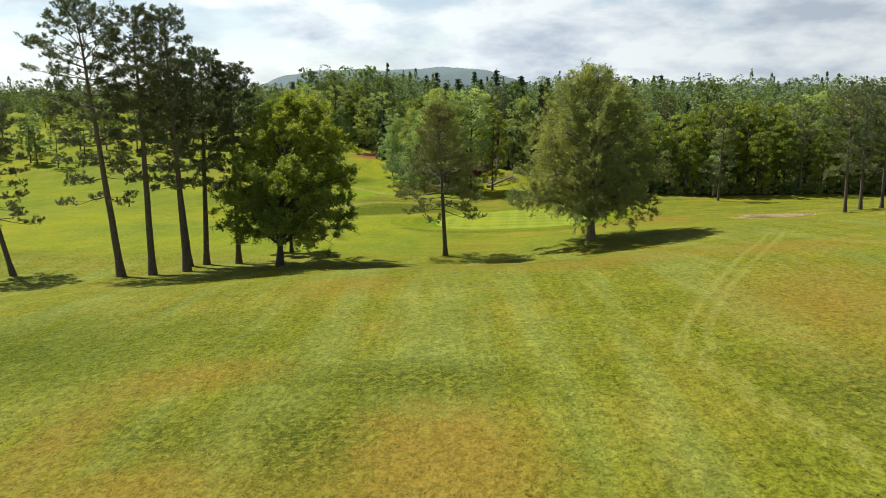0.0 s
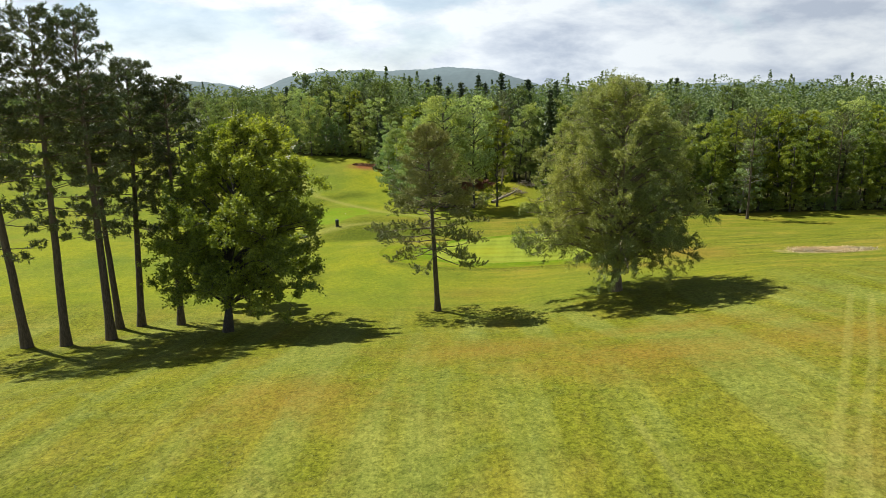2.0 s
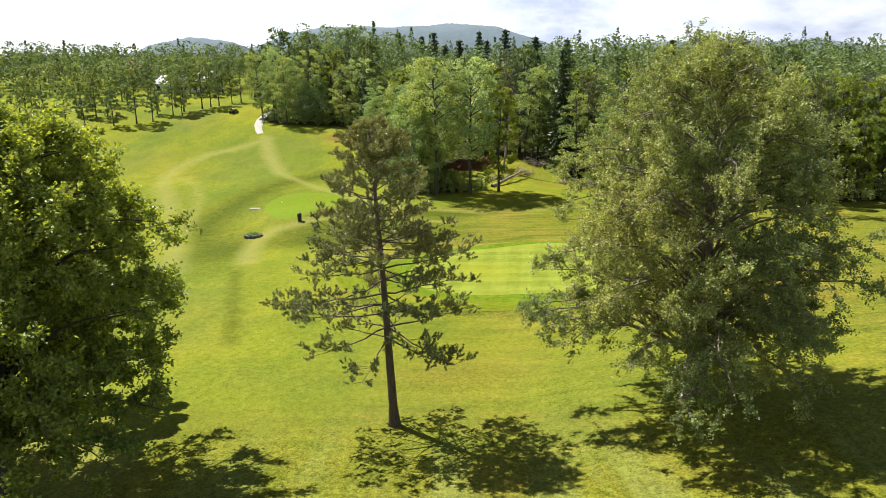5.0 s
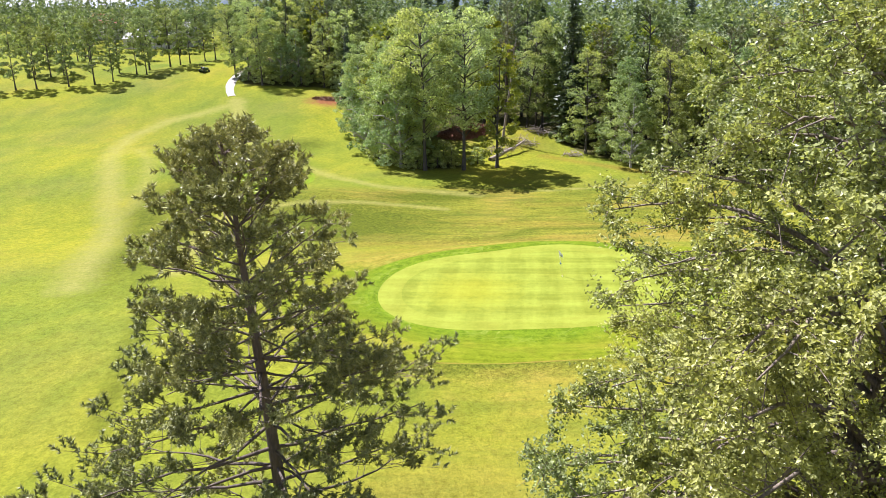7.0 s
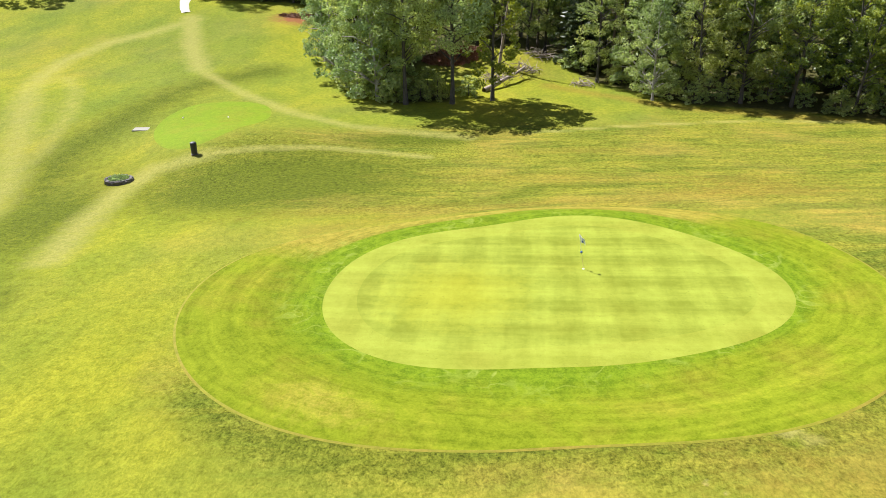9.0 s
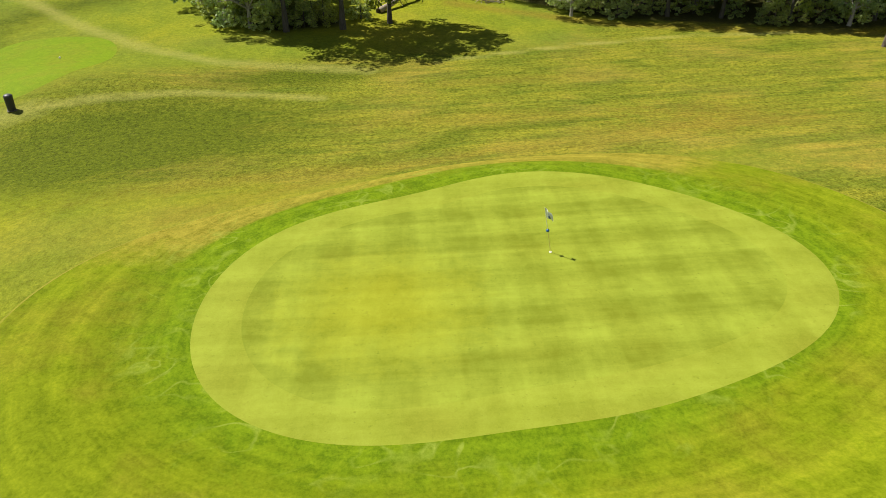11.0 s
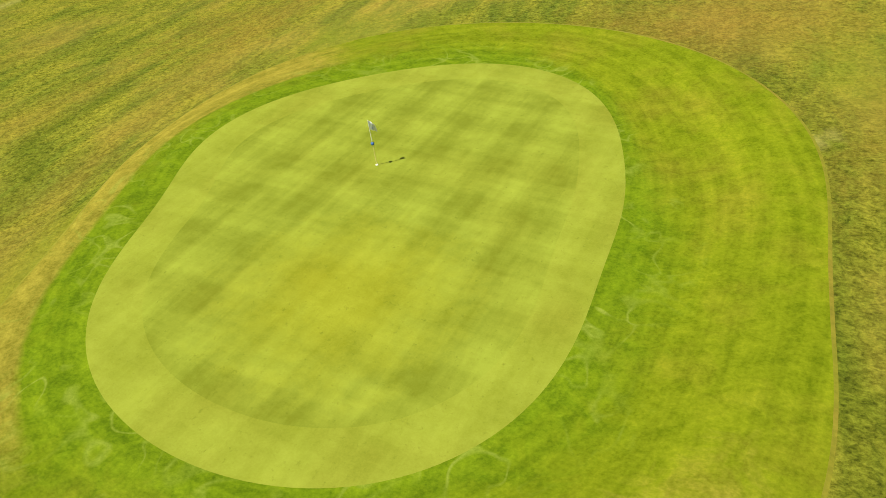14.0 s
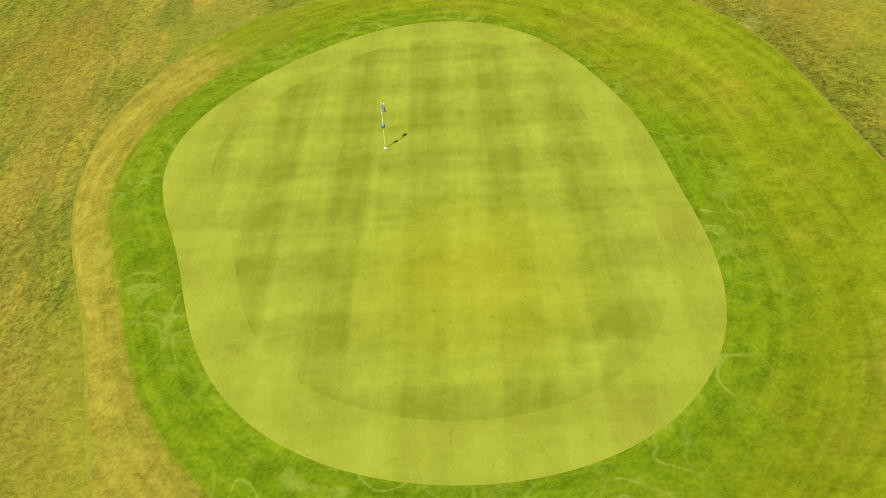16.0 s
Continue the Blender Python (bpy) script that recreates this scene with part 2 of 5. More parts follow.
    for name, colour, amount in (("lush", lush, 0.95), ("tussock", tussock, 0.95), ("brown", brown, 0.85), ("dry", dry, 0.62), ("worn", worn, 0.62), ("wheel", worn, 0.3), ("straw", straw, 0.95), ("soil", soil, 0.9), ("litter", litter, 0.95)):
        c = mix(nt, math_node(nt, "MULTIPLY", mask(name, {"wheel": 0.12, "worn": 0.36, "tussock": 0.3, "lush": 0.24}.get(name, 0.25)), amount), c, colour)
    nt.links.new(c, b.inputs["Base Color"])
    b.inputs["Roughness"].default_value = 0.85
    b.inputs["Specular IOR Level"].default_value = 0.03
    nt.links.new(node(nt, "ShaderNodeBump", Height=h, Strength=0.75, Distance=0.12).outputs[0], b.inputs["Normal"])
    return m


def turf_material(name, dark, light, dry, bands=0.0, width=2.3, fine=26.0, relief=0.15, patch=0.25, mottled=1.0):
    """Mown turf; bands: how strongly the mower's crossed stripes show."""
    m, nt, b = material(name)
    co = node(nt, "ShaderNodeNewGeometry").outputs["Position"]
    c, h, f = grass_tone(nt, co, dark, light, dry, fine * 0.6, 2.4, patch, 1.05 * mottled)
    if bands:
        s = node(nt, "ShaderNodeSeparateXYZ", Vector=node(nt, "ShaderNodeMapping", Vector=co, Rotation=(0, 0, 0.10)).outputs[0])
        wave = []
        for axis in (0, 1):
            shake = node(nt, "ShaderNodeTexNoise", Vector=co, Scale=0.35 + 0.1 * axis, Detail=3.0).outputs[0]
            w = math_node(nt, "SINE", math_node(nt, "MULTIPLY_ADD", s.outputs[axis], math.pi / width, math_node(nt, "MULTIPLY", shake, 0.3)))
            wave.append(node(nt, "ShaderNodeMapRange", i0=w, i1=-0.45, i2=0.45).outputs[0])
        both = math_node(nt, "MULTIPLY_ADD", wave[0], 0.44, math_node(nt, "MULTIPLY", wave[1], 0.56))
        turned = node(nt, "ShaderNodeMapping", Vector=co, Rotation=(0, 0, 0.10)).outputs[0]
        lines = [node(nt, "ShaderNodeTexNoise", Vector=node(nt, "ShaderNodeMapping", Vector=turned, Scale=sc).outputs[0], Scale=1.0, Detail=5.0, Roughness=0.62, Distortion=0.2).outputs[0] for sc in ((0.22, 2.6, 1), (1.9, 0.3, 1))]
        blotch = node(nt, "ShaderNodeTexNoise", Vector=co, Scale=1.3, Detail=6.0, Roughness=0.65).outputs[0]
        both = math_node(nt, "MULTIPLY_ADD", lines[0], 0.33, math_node(nt, "MULTIPLY", both, 0.19))
        both = math_node(nt, "MULTIPLY_ADD", lines[1], 0.28, both)
        both = math_node(nt, "MULTIPLY_ADD", blotch, 0.36, both)
        both = node(nt, "ShaderNodeMapRange", i0=both, i1=0.43, i2=0.83).outputs[0]
        c = mix(nt, bands, c, mix(nt, both, tuple(v * 0.80 for v in dark), tuple(v * 1.20 for v in light)))
        # a thinner, yellowed area and dark specks
        away = nt.nodes.new("ShaderNodeVectorMath")
        away.operation = "DISTANCE"
        nt.links.new(co, away.inputs[0])
        away.inputs[1].default_value = (6.4, 104.0, -5.2)
        thin = math_node(nt, "MULTIPLY_ADD", blotch, -5.0, math_node(nt, "ADD", away.outputs["Value"], 2.5))
        thin = node(nt, "ShaderNodeMapRange", i0=thin, i1=1.0, i2=4.6, i3=0.55, i4=0.0).outputs[0]
        c = mix(nt, thin, c, mix(nt, f, (0.20, 0.20, 0.006), (0.26, 0.262, 0.016)))
        fleck = node(nt, "ShaderNodeTexNoise", Vector=co, Scale=5.5, Detail=4.0, Roughness=0.7).outputs[0]
        c = mix(nt, ramp(nt, fleck, [(0.60, 0.0), (0.74, 0.55)]), c, tuple(v * 0.66 for v in dark))
    nt.links.new(c, b.inputs["Base Color"])
    b.inputs["Roughness"].default_value = 0.7
    b.inputs["Specular IOR Level"].default_value = 0.04
    nt.links.new(node(nt, "ShaderNodeBump", Height=h, Strength=relief, Distance=0.05).outputs[0], b.inputs["Normal"])
    return m


def apron_material():
    """Apron turf, lusher towards the green."""
    m, nt, b = material("apron_turf")
    co = node(nt, "ShaderNodeNewGeometry").outputs["Position"]
    c, h, f = grass_tone(nt, co, (0.076, 0.106, 0.002), (0.166, 0.195, 0.007), (0.192, 0.186, 0.012), 10.0, 1.8, 0.3, 1.15)
    a = node(nt, "ShaderNodeAttribute")
    a.attribute_name = "lush"
    n = node(nt, "ShaderNodeTexNoise", Vector=co, Scale=0.8, Detail=7.0, Roughness=0.7, Distortion=1.2).outputs[0]
    k = math_node(nt, "MULTIPLY_ADD", math_node(nt, "SUBTRACT", n, 0.5), 1.3, a.outputs["Fac"])
    k = node(nt, "ShaderNodeMapRange", i0=k, i1=0.15, i2=0.85).outputs[0]
    c = mix(nt, math_node(nt, "MULTIPLY", k, 0.78), c, mix(nt, f, (0.046, 0.090, 0.002), (0.125, 0.190, 0.005)))
    a2 = node(nt, "ShaderNodeAttribute")
    a2.attribute_name = "dry"
    k2 = math_node(nt, "MULTIPLY_ADD", math_node(nt, "SUBTRACT", n, 0.5), 0.7, a2.outputs["Fac"])
    k2 = node(nt, "ShaderNodeMapRange", i0=k2, i1=0.3, i2=0.7).outputs[0]
    c = mix(nt, math_node(nt, "MULTIPLY", k2, 0.75), c, mix(nt, f, (0.13, 0.105, 0.010), (0.30, 0.24, 0.035)))
    ring, round_it = (node(nt, "ShaderNodeAttribute") for n in range(2))
    ring.attribute_name, round_it.attribute_name = "ring", "round"
    at = node(nt, "ShaderNodeCombineXYZ", X=math_node(nt, "MULTIPLY", ring.outputs["Fac"], 2.2), Y=math_node(nt, "MULTIPLY", round_it.outputs["Fac"], 0.16), Z=math_node(nt, "MULTIPLY", n, 0.8)).outputs[0]
    passes = node(nt, "ShaderNodeTexNoise", Vector=at, Scale=1.0, Detail=5.0, Roughness=0.62).outputs[0]
    c = mix(nt, ramp(nt, passes, [(0.38, 0.0), (0.66, 1.0)]), mix(nt, 1.0, c, (0.86, 0.88, 0.88), "MULTIPLY"), mix(nt, 1.0, c, (1.18, 1.15, 1.3), "MULTIPLY"))
    # pale looping lines left by the mower's turns in the lush turf
    loops = node(nt, "ShaderNodeTexNoise", Vector=co, Scale=0.62, Detail=0.6, Roughness=0.4, Distortion=1.4).outputs[0]
    thin = ramp(nt, math_node(nt, "ABSOLUTE", math_node(nt, "SUBTRACT", loops, 0.5)), [(0.0, 1.0), (0.05, 0.0)])
    here = ramp(nt, node(nt, "ShaderNodeTexNoise", Vector=co, Scale=0.4, Detail=3.0).outputs[0], [(0.42, 0.0), (0.62, 1.0)])
    marks = math_node(nt, "MULTIPLY", math_node(nt, "MULTIPLY", thin, here), math_node(nt, "MULTIPLY", k, 0.7))
    c = mix(nt, marks, c, mix(nt, f, (0.13, 0.175, 0.012), (0.235, 0.275, 0.045)))
    nt.links.new(c, b.inputs["Base Color"])
    b.inputs["Roughness"].default_value = 0.8
    b.inputs["Specular IOR Level"].default_value = 0.03
    nt.links.new(node(nt, "ShaderNodeBump", Height=h, Strength=0.4, Distance=0.06).outputs[0], b.inputs["Normal"])
    return m


GROUND = ground_material()
GREEN = turf_material("putting_green_turf", (0.138, 0.164, 0.010), (0.218, 0.258, 0.030), (0.215, 0.21, 0.016), 0.68, 1.33, 30.0, 0.08)
COLLAR = turf_material("collar_turf", (0.166, 0.192, 0.013), (0.228, 0.264, 0.032), (0.215, 0.215, 0.02), 0.45, 1.33, 30.0, 0.06)
APRON = apron_material()
EDGE = turf_material("edge_turf", (0.12, 0.125, 0.010), (0.20, 0.19, 0.018), (0.23, 0.18, 0.025), 0.0, 2.2, 12.0, 0.3)
TEE = turf_material("tee_turf", (0.090, 0.142, 0.002), (0.152, 0.212, 0.006), (0.19, 0.20, 0.012), 0.0, 2.2, 16.0, 0.2)
GRAVEL = plain("pale_gravel", (0.34, 0.315, 0.25), 0.9, 0, 9.0, 0.2, 0.4)
OAK_LEAF = leaf_material("oak_leaf", (0.024, 0.046, 0.005), (0.33, 0.395, 0.045), (1.7, 1.55, 0.35), 0.45, 0.42)
LIME_LEAF = leaf_material("lime_leaf", (0.040, 0.060, 0.018), (0.56, 0.62, 0.225), (1.3, 1.32, 0.58), 0.42, 0.34)
PINE_LEAF = leaf_material("pine_needle", (0.020, 0.029, 0.007), (0.47, 0.475, 0.14), (1.2, 1.2, 0.5), 0.42, 0.10)
WOOD_LEAF = leaf_material("woodland_leaf", (0.055, 0.08, 0.025), (0.50, 0.575, 0.185), (1.3, 1.35, 0.6), 0.5, 0.40)
PALE_LEAF = leaf_material("young_leaf", (0.095, 0.138, 0.045), (0.39, 0.48, 0.175), (1.25, 1.35, 0.7), 0.5, 0.36)
SPRUCE_LEAF = leaf_material("spruce_needle", (0.022, 0.042, 0.014), (0.10, 0.14, 0.05), (1, 1, 0.7), 0.5, 0.15)
# pine needles again, darkened: the row's backlit shade is in this colour
DARK_PINE = leaf_material("dark_pine_needle", (0.028, 0.040, 0.013), (0.21, 0.235, 0.085), (1.2, 1.2, 0.6), 0.45, 0.15)
PARK_LEAF = leaf_material("park_tree_leaf", (0.035, 0.052, 0.015), (0.32, 0.385, 0.11), (1.3, 1.35, 0.6), 0.5, 0.35)
FAR_LEAF = leaf_material("far_canopy_leaf", (0.032, 0.048, 0.014), (0.235, 0.295, 0.085), (1.2, 1.3, 0.6), 0.7, 0.25)
PINE_BARK = bark_material("pine_bark", (0.04, 0.028, 0.019), (0.135, 0.098, 0.07), (0.19, 0.142, 0.10), (6, 13))
GREY_BARK = bark_material("grey_bark", (0.022, 0.018, 0.014), (0.08, 0.068, 0.05))
PALE_BARK = bark_material("pale_bark", (0.22, 0.20, 0.16), (0.48, 0.45, 0.38))
TWIG_BARK = bark_material("grey_brown_bark", (0.085, 0.064, 0.042), (0.25, 0.195, 0.135))
DEAD_WOOD = bark_material("dead_wood", (0.15, 0.115, 0.08), (0.38, 0.31, 0.235))
BLADE = leaf_material("grass_blade", (0.10, 0.115, 0.010), (0.27, 0.27, 0.045), (1.2, 1.2, 0.5), 0.7, 0.5)
BRACKEN = leaf_material("dead_bracken", (0.13, 0.065, 0.03), (0.30, 0.16, 0.085), (1, 1, 1), 0.8, 0.1)


# ---------------------------------------------------------------- mesh helpers
def mesh(name, verts, faces, mat, smooth_it=False):
    """One mesh from arrays: verts (n, 3), faces (m, 3 or 4)."""
    verts, faces = np.asarray(verts, np.float32), np.asarray(faces, np.int32)
    me = bpy.data.meshes.new(name)
    me.vertices.add(len(verts))
    me.vertices.foreach_set("co", verts.ravel())
    k = faces.shape[1]
    me.loops.add(faces.size)
    me.loops.foreach_set("vertex_index", faces.ravel())
    me.polygons.add(len(faces))
    me.polygons.foreach_set("loop_start", np.arange(0, faces.size, k, dtype=np.int32))
    me.polygons.foreach_set("use_smooth", np.full(len(faces), smooth_it))
    me.update(calc_edges=True)
    me.materials.append(mat)
    return me


def part(name, me, parent, label=""):
    ob = new(name, me)
    ob.parent = parent
    return tagged(ob, label)


def thing(name, place, label, category, group="", kind="", turn=0.0):
    ob = new(name)
    ob.matrix_basis = pose(*place, 0, 0, turn)
    ob.empty_display_size = 0.2
    return tagged(ob, label, category, group, kind)


def part_bm(name, bm, mat, parent, label=""):
    me = bpy.data.meshes.new(name)
    bm.to_mesh(me)
    bm.free()
    me.materials.append(mat)
    return part(name, me, parent, label)


class Wood:
    """Tapered limbs gathered into one mesh."""

    def __init__(self, sides=7):
        self.v, self.f, self.n, self.sides = [], [], 0, sides

    def limb(self, pts, radii, sides=None):
        k = sides or self.sides
        pts, radii = np.asarray(pts, float), np.asarray(radii, float)
        d = np.gradient(pts, axis=0)
        d /= np.linalg.norm(d, axis=1, keepdims=True) + 1e-9
        ref = np.where(np.abs(d[:, 2:3]) > 0.9, [[1.0, 0, 0]], [[0, 0, 1.0]])
        a = np.cross(d, ref)
        a /= np.linalg.norm(a, axis=1, keepdims=True) + 1e-9
        b = np.cross(d, a)
        th = np.arange(k) * 2 * math.pi / k
        ring = pts[:, None] + radii[:, None, None] * (np.cos(th)[None, :, None] * a[:, None] + np.sin(th)[None, :, None] * b[:, None])
        m = len(pts)
        i, j = np.meshgrid(np.arange(m - 1), np.arange(k), indexing="ij")
        q = np.stack([i * k + j, (i + 1) * k + j, (i + 1) * k + (j + 1) % k, i * k + (j + 1) % k], -1).reshape(-1, 4)
        self.v.append(ring.reshape(-1, 3))
        self.f.append(q + self.n)
        self.n += m * k

    def mesh(self, name, mat):
        return mesh(name, np.concatenate(self.v), np.concatenate(self.f), mat, True)


def leaf_mesh(name, centres, size, rng, mat, up=0.8, long=1.4, fold=0.25):
    """A folded leaf (two triangles) at every centre, facing any way but rather upwards."""
    n = len(centres)
    nor = rng.normal(size=(n, 3)) + (0, 0, up)
    nor /= np.linalg.norm(nor, axis=1, keepdims=True)
    t = np.cross(nor, rng.normal(size=(n, 3)))
    t /= np.linalg.norm(t, axis=1, keepdims=True) + 1e-9
    s = np.cross(nor, t)
    size = np.broadcast_to(size, (n,))[:, None] * rng.uniform(0.65, 1.35, (n, 1))
    a, c = centres - t * size * 0.5 * long, centres + t * size * 0.5 * long
    lift = nor * size * fold
    b, d = centres + s * size * 0.5 + lift, centres - s * size * 0.5 + lift
    v = np.stack([a, b, c, d], 1).reshape(-1, 3)
    i = np.arange(n)[:, None] * 4
    return mesh(name, v, np.concatenate([i + [0, 1, 2], i + [0, 2, 3]]), mat)


def needle_mesh(name, tips, ways, length, width, count, rng, mat, shoot=0.26, ahead=(0.35, 1.0)):
    """Bottlebrush shoots: narrow needles stand out all along each twig's end."""
    n = len(tips)
    w0 = np.repeat(ways, count, 0)
    o = np.repeat(tips, count, 0) + w0 * rng.uniform(-0.5, 0.5, (n * count, 1)) * shoot
    out = np.cross(w0, rng.normal(size=(n * count, 3)))
    out /= np.linalg.norm(out, axis=1, keepdims=True) + 1e-9
    w = w0 * rng.uniform(*ahead, (n * count, 1)) + out * rng.uniform(0.6, 1.0, (n * count, 1))
    w /= np.linalg.norm(w, axis=1, keepdims=True)
    L = length * rng.uniform(0.7, 1.2, (n * count, 1))
    s = np.cross(w, rng.normal(size=w.shape))
    s /= np.linalg.norm(s, axis=1, keepdims=True) + 1e-9
    a, b = o + s * width, o - s * width
    c = o + w * L
    v = np.stack([a, b, c], 1).reshape(-1, 3)
    return mesh(name, v, np.arange(len(v)).reshape(-1, 3), mat)


# ---------------------------------------------------------------- the lie of the land
def smooth(a, b, v):
    u = np.clip((v - a) / (b - a), 0, 1)
    return u * u * (3 - 2 * u)


def bump(x, y, cx, cy, rx, ry, h, turn=0.0):
    c, s = math.cos(turn), math.sin(turn)
    u, v = ((x - cx) * c + (y - cy) * s) / rx, (-(x - cx) * s + (y - cy) * c) / ry
    return h * np.exp(-(u * u + v * v))


# the fall of the land along the flight line
FALL_Y = np.array([-400, -60, 0, 25, 34, 45, 54, 64, 71, 82, 92, 103, 109, 116, 128, 138, 150, 170, 230, 330, 600, 1200, 5000])
FALL_Z = np.array([7.54, 4.54, 4.6, 4.11, 3.43, 2.6, 0.42, -2.04, -2.57, -3.5, -4.06, -4.99, -5.34, -6.07, -7.78, -8.03, -7.94, -8.25, -6.8, -6.0, -14.0, -32, -60])


def height(x, y):
    x, y = np.asarray(x, float), np.asarray(y, float)
    z = sum(np.interp(y + d, FALL_Y, FALL_Z) for d in (-4, -2, 0, 2, 4)) / 5
    near = 1 - smooth(45, 75, y)
    z = z + 0.07 * np.clip(x - 3, -60, 60) * near
    mid = smooth(45, 70, y) * (1 - smooth(95, 150, y))
    z = z + mid * (0.10 * np.clip(x - 8, 0, 70) * (1 - 0.45 * smooth(75, 92, y)))
    z = z + bump(x, y, -12, 60, 12, 10, 0.4) + bump(x, y, 29, 67, 13, 13, 1.3) + bump(x, y, 15, 73, 7, 7, 0.5)
    # the gully between the back tee and the fairway
    z = z - bump(x, y, -32, 128, 16, 22, 1.6, 0.5) + bump(x, y, -15, 140, 9, 6, 1.3)
    # the bank in the clearing
    z = z + bump(x, y, 13, 177, 11, 7, 2.4)
    # wooded rise to the east
    z = z + 5 * smooth(175, 420, y) * smooth(-20, 60, x) * (1 - smooth(600, 1200, y))
    # the far fairway climbs to the north-west
    z = z + 6.0 * smooth(172, 238, y) * (1 - smooth(-25, 5, x)) * (1 - smooth(600, 1200, y))
    # the green's platform: level across, falling gently to the north-west
    d = np.hypot((x - 12) / 15, (y - 105) / 12)
    plane = -5.0 + 0.04 * (x - 12) - 0.016 * (y - 104)
    z = z + (plane - z) * (1 - smooth(0.8, 1.2, d)) * 0.85
    return z


CENTRE = (12.2, 105.2)                        # middle of the putting green
GREEN_R = (10.25, -0.58, -0.09, 1.64, 0.29, -0.22, -0.45, 0.07, -0.16, 0.16, -0.06, -0.07, -0.03)
APRON_R = (15.77, -0.84, -1.56, 2.11, 1.08, -0.77, -0.29, -0.09, -0.06, 0.02, 0.13, 0.02, -0.14)


def outline(co, th):
    th = np.asarray(th, float)
    r = np.full_like(th, co[0])
    for k in range(1, len(co) // 2 + 1):
        r = r + co[2 * k - 1] * np.cos(k * th) + co[2 * k] * np.sin(k * th)
    return r


def near_line(x, y, pts, half):
    """1 on a polyline, falling to 0.5 at half its width and to 0 beyond."""
    best = np.full(np.shape(x), 1e9)
    for (ax, ay), (bx, by) in zip(pts, pts[1:]):
        dx, dy = bx - ax, by - ay
        u = np.clip(((x - ax) * dx + (y - ay) * dy) / (dx * dx + dy * dy), 0, 1)
        best = np.minimum(best, np.hypot(x - ax - u * dx, y - ay - u * dy))
    return np.clip(1 - 0.5 * best / half, 0, 1)


def oval(x, y, cx, cy, rx, ry, turn=0.0):
    """1 in the middle of an oval, 0.5 at its edge."""
    c, s = math.cos(turn), math.sin(turn)
    u, v = ((x - cx) * c + (y - cy) * s) / rx, (-(x - cx) * s + (y - cy) * c) / ry
    return np.clip(1 - 0.5 * np.hypot(u, v), 0, 1)


WOOD_X = [-45, -41, -20, -16, -10.5, -7, 0, 6, 8, 10, 17, 22, 26, 31, 34, 46, 55, 80, 140, 400]
WOOD_Y = [221, 214, 211, 198, 177, 164, 155, 156, 164, 176, 181, 173, 166, 159.5, 155, 151, 147, 151, 148, 120]


def wood_edge(x):
    return np.interp(x, WOOD_X, WOOD_Y)


def spread(stops, low, high, far):
    """Grid lines: even steps between the stops, wider and wider outside."""
    mid = np.concatenate([np.arange(a, b - 0.3 * step, step) for (a, step), (b, n) in zip(stops, stops[1:])] + [[stops[-1][0]]])
    out, back = [mid[-1]], [mid[0]]
    step = stops[-2][1]
    while out[-1] < far:
        step *= high
        out.append(out[-1] + step)
    step = stops[0][1]
    while back[-1] > -far:
        step *= low
        back.append(back[-1] - step)
    return np.concatenate([back[:0:-1], mid, out[1:]])


gx = spread([(-60, 0.8), (-26, 0.4), (32, 1.0), (64, 0)], 1.16, 1.16, 4600)
gy = spread([(12, 0.55), (64, 0.6), (138, 0.95), (214, 0)], 1.25, 1.14, 4600)
X, Y = np.meshgrid(gx, gy)
TH = np.arctan2(Y - CENTRE[1], X - CENTRE[0])
RAD = np.hypot(X - CENTRE[0], Y - CENTRE[1])
Z = height(X, Y)
inside = outline(APRON_R, TH) - RAD
Z = Z - 0.10 * smooth(0.2, 1.4, inside)
tee_in = 1 - np.hypot((X + 19.6) / 5.6, (Y - 147.2) / 10.3)
Z = Z - 0.08 * smooth(0.08, 0.3, tee_in)
rows_n, cols_n = X.shape
i, j = np.meshgrid(np.arange(rows_n - 1), np.arange(cols_n - 1), indexing="ij")
quad = np.stack([i * cols_n + j, i * cols_n + j + 1, (i + 1) * cols_n + j + 1, (i + 1) * cols_n + j], -1).reshape(-1, 4)
ground = new("ground", mesh("ground", np.stack([X, Y, Z], -1).reshape(-1, 3), quad, GROUND, True))
tagged(ground, "rolling mown rough and fairway grass with dry patches", "ground", kind="structure")

back = oval(X, Y, 14, 131, 34, 16)
fairway = oval(X, Y, 18, 153, 6, 3.4) + smooth(62, 76, Y + 0.12 * X) * (1 - 0.5 * smooth(-9, 4, X) * (1 - smooth(104, 118, Y))) * (1 - smooth(0.40, 0.62, back)) * (1 - smooth(22, 34, X) * 0.8)
fairway = np.clip(fairway, 0, 1) * (1 - 0.85 * smooth(3.2, 0.6, -inside) * smooth(-0.3, 0.4, -np.sin(TH) + 0.4 * np.cos(TH)))
wood = smooth(-1.5, 2.5, Y - wood_edge(X)) * (X > -46)
TRACKS = [[(28.4, 58.7), (19.8, 43.2), (15.7, 36.0), (13.1, 31.4), (11.1, 27.3), (10.6, 25.4)], [(29.3, 58.0), (20.7, 42.7), (16.8, 36.4), (13.9, 31.1), (12.0, 27.1), (11.3, 24.6)],
          [(9.2, 38.2), (9.4, 31.8), (10.1, 27.1), (10.8, 23.7), (11.3, 20.9), (11.8, 18.6), (12.7, 16.0), (13.5, 12.0)], [(10.0, 25.0), (10.4, 22.6), (10.8, 19.8), (11.5, 17.9), (12.2, 15.0), (12.7, 12.0)]]
FORK = [(-39.7, 203), (-34.6, 187), (-29.7, 175), (-25.5, 169), (-19.2, 160), (-11.2, 150.5), (-5, 145.3), (1, 143.5), (8, 141.5)]
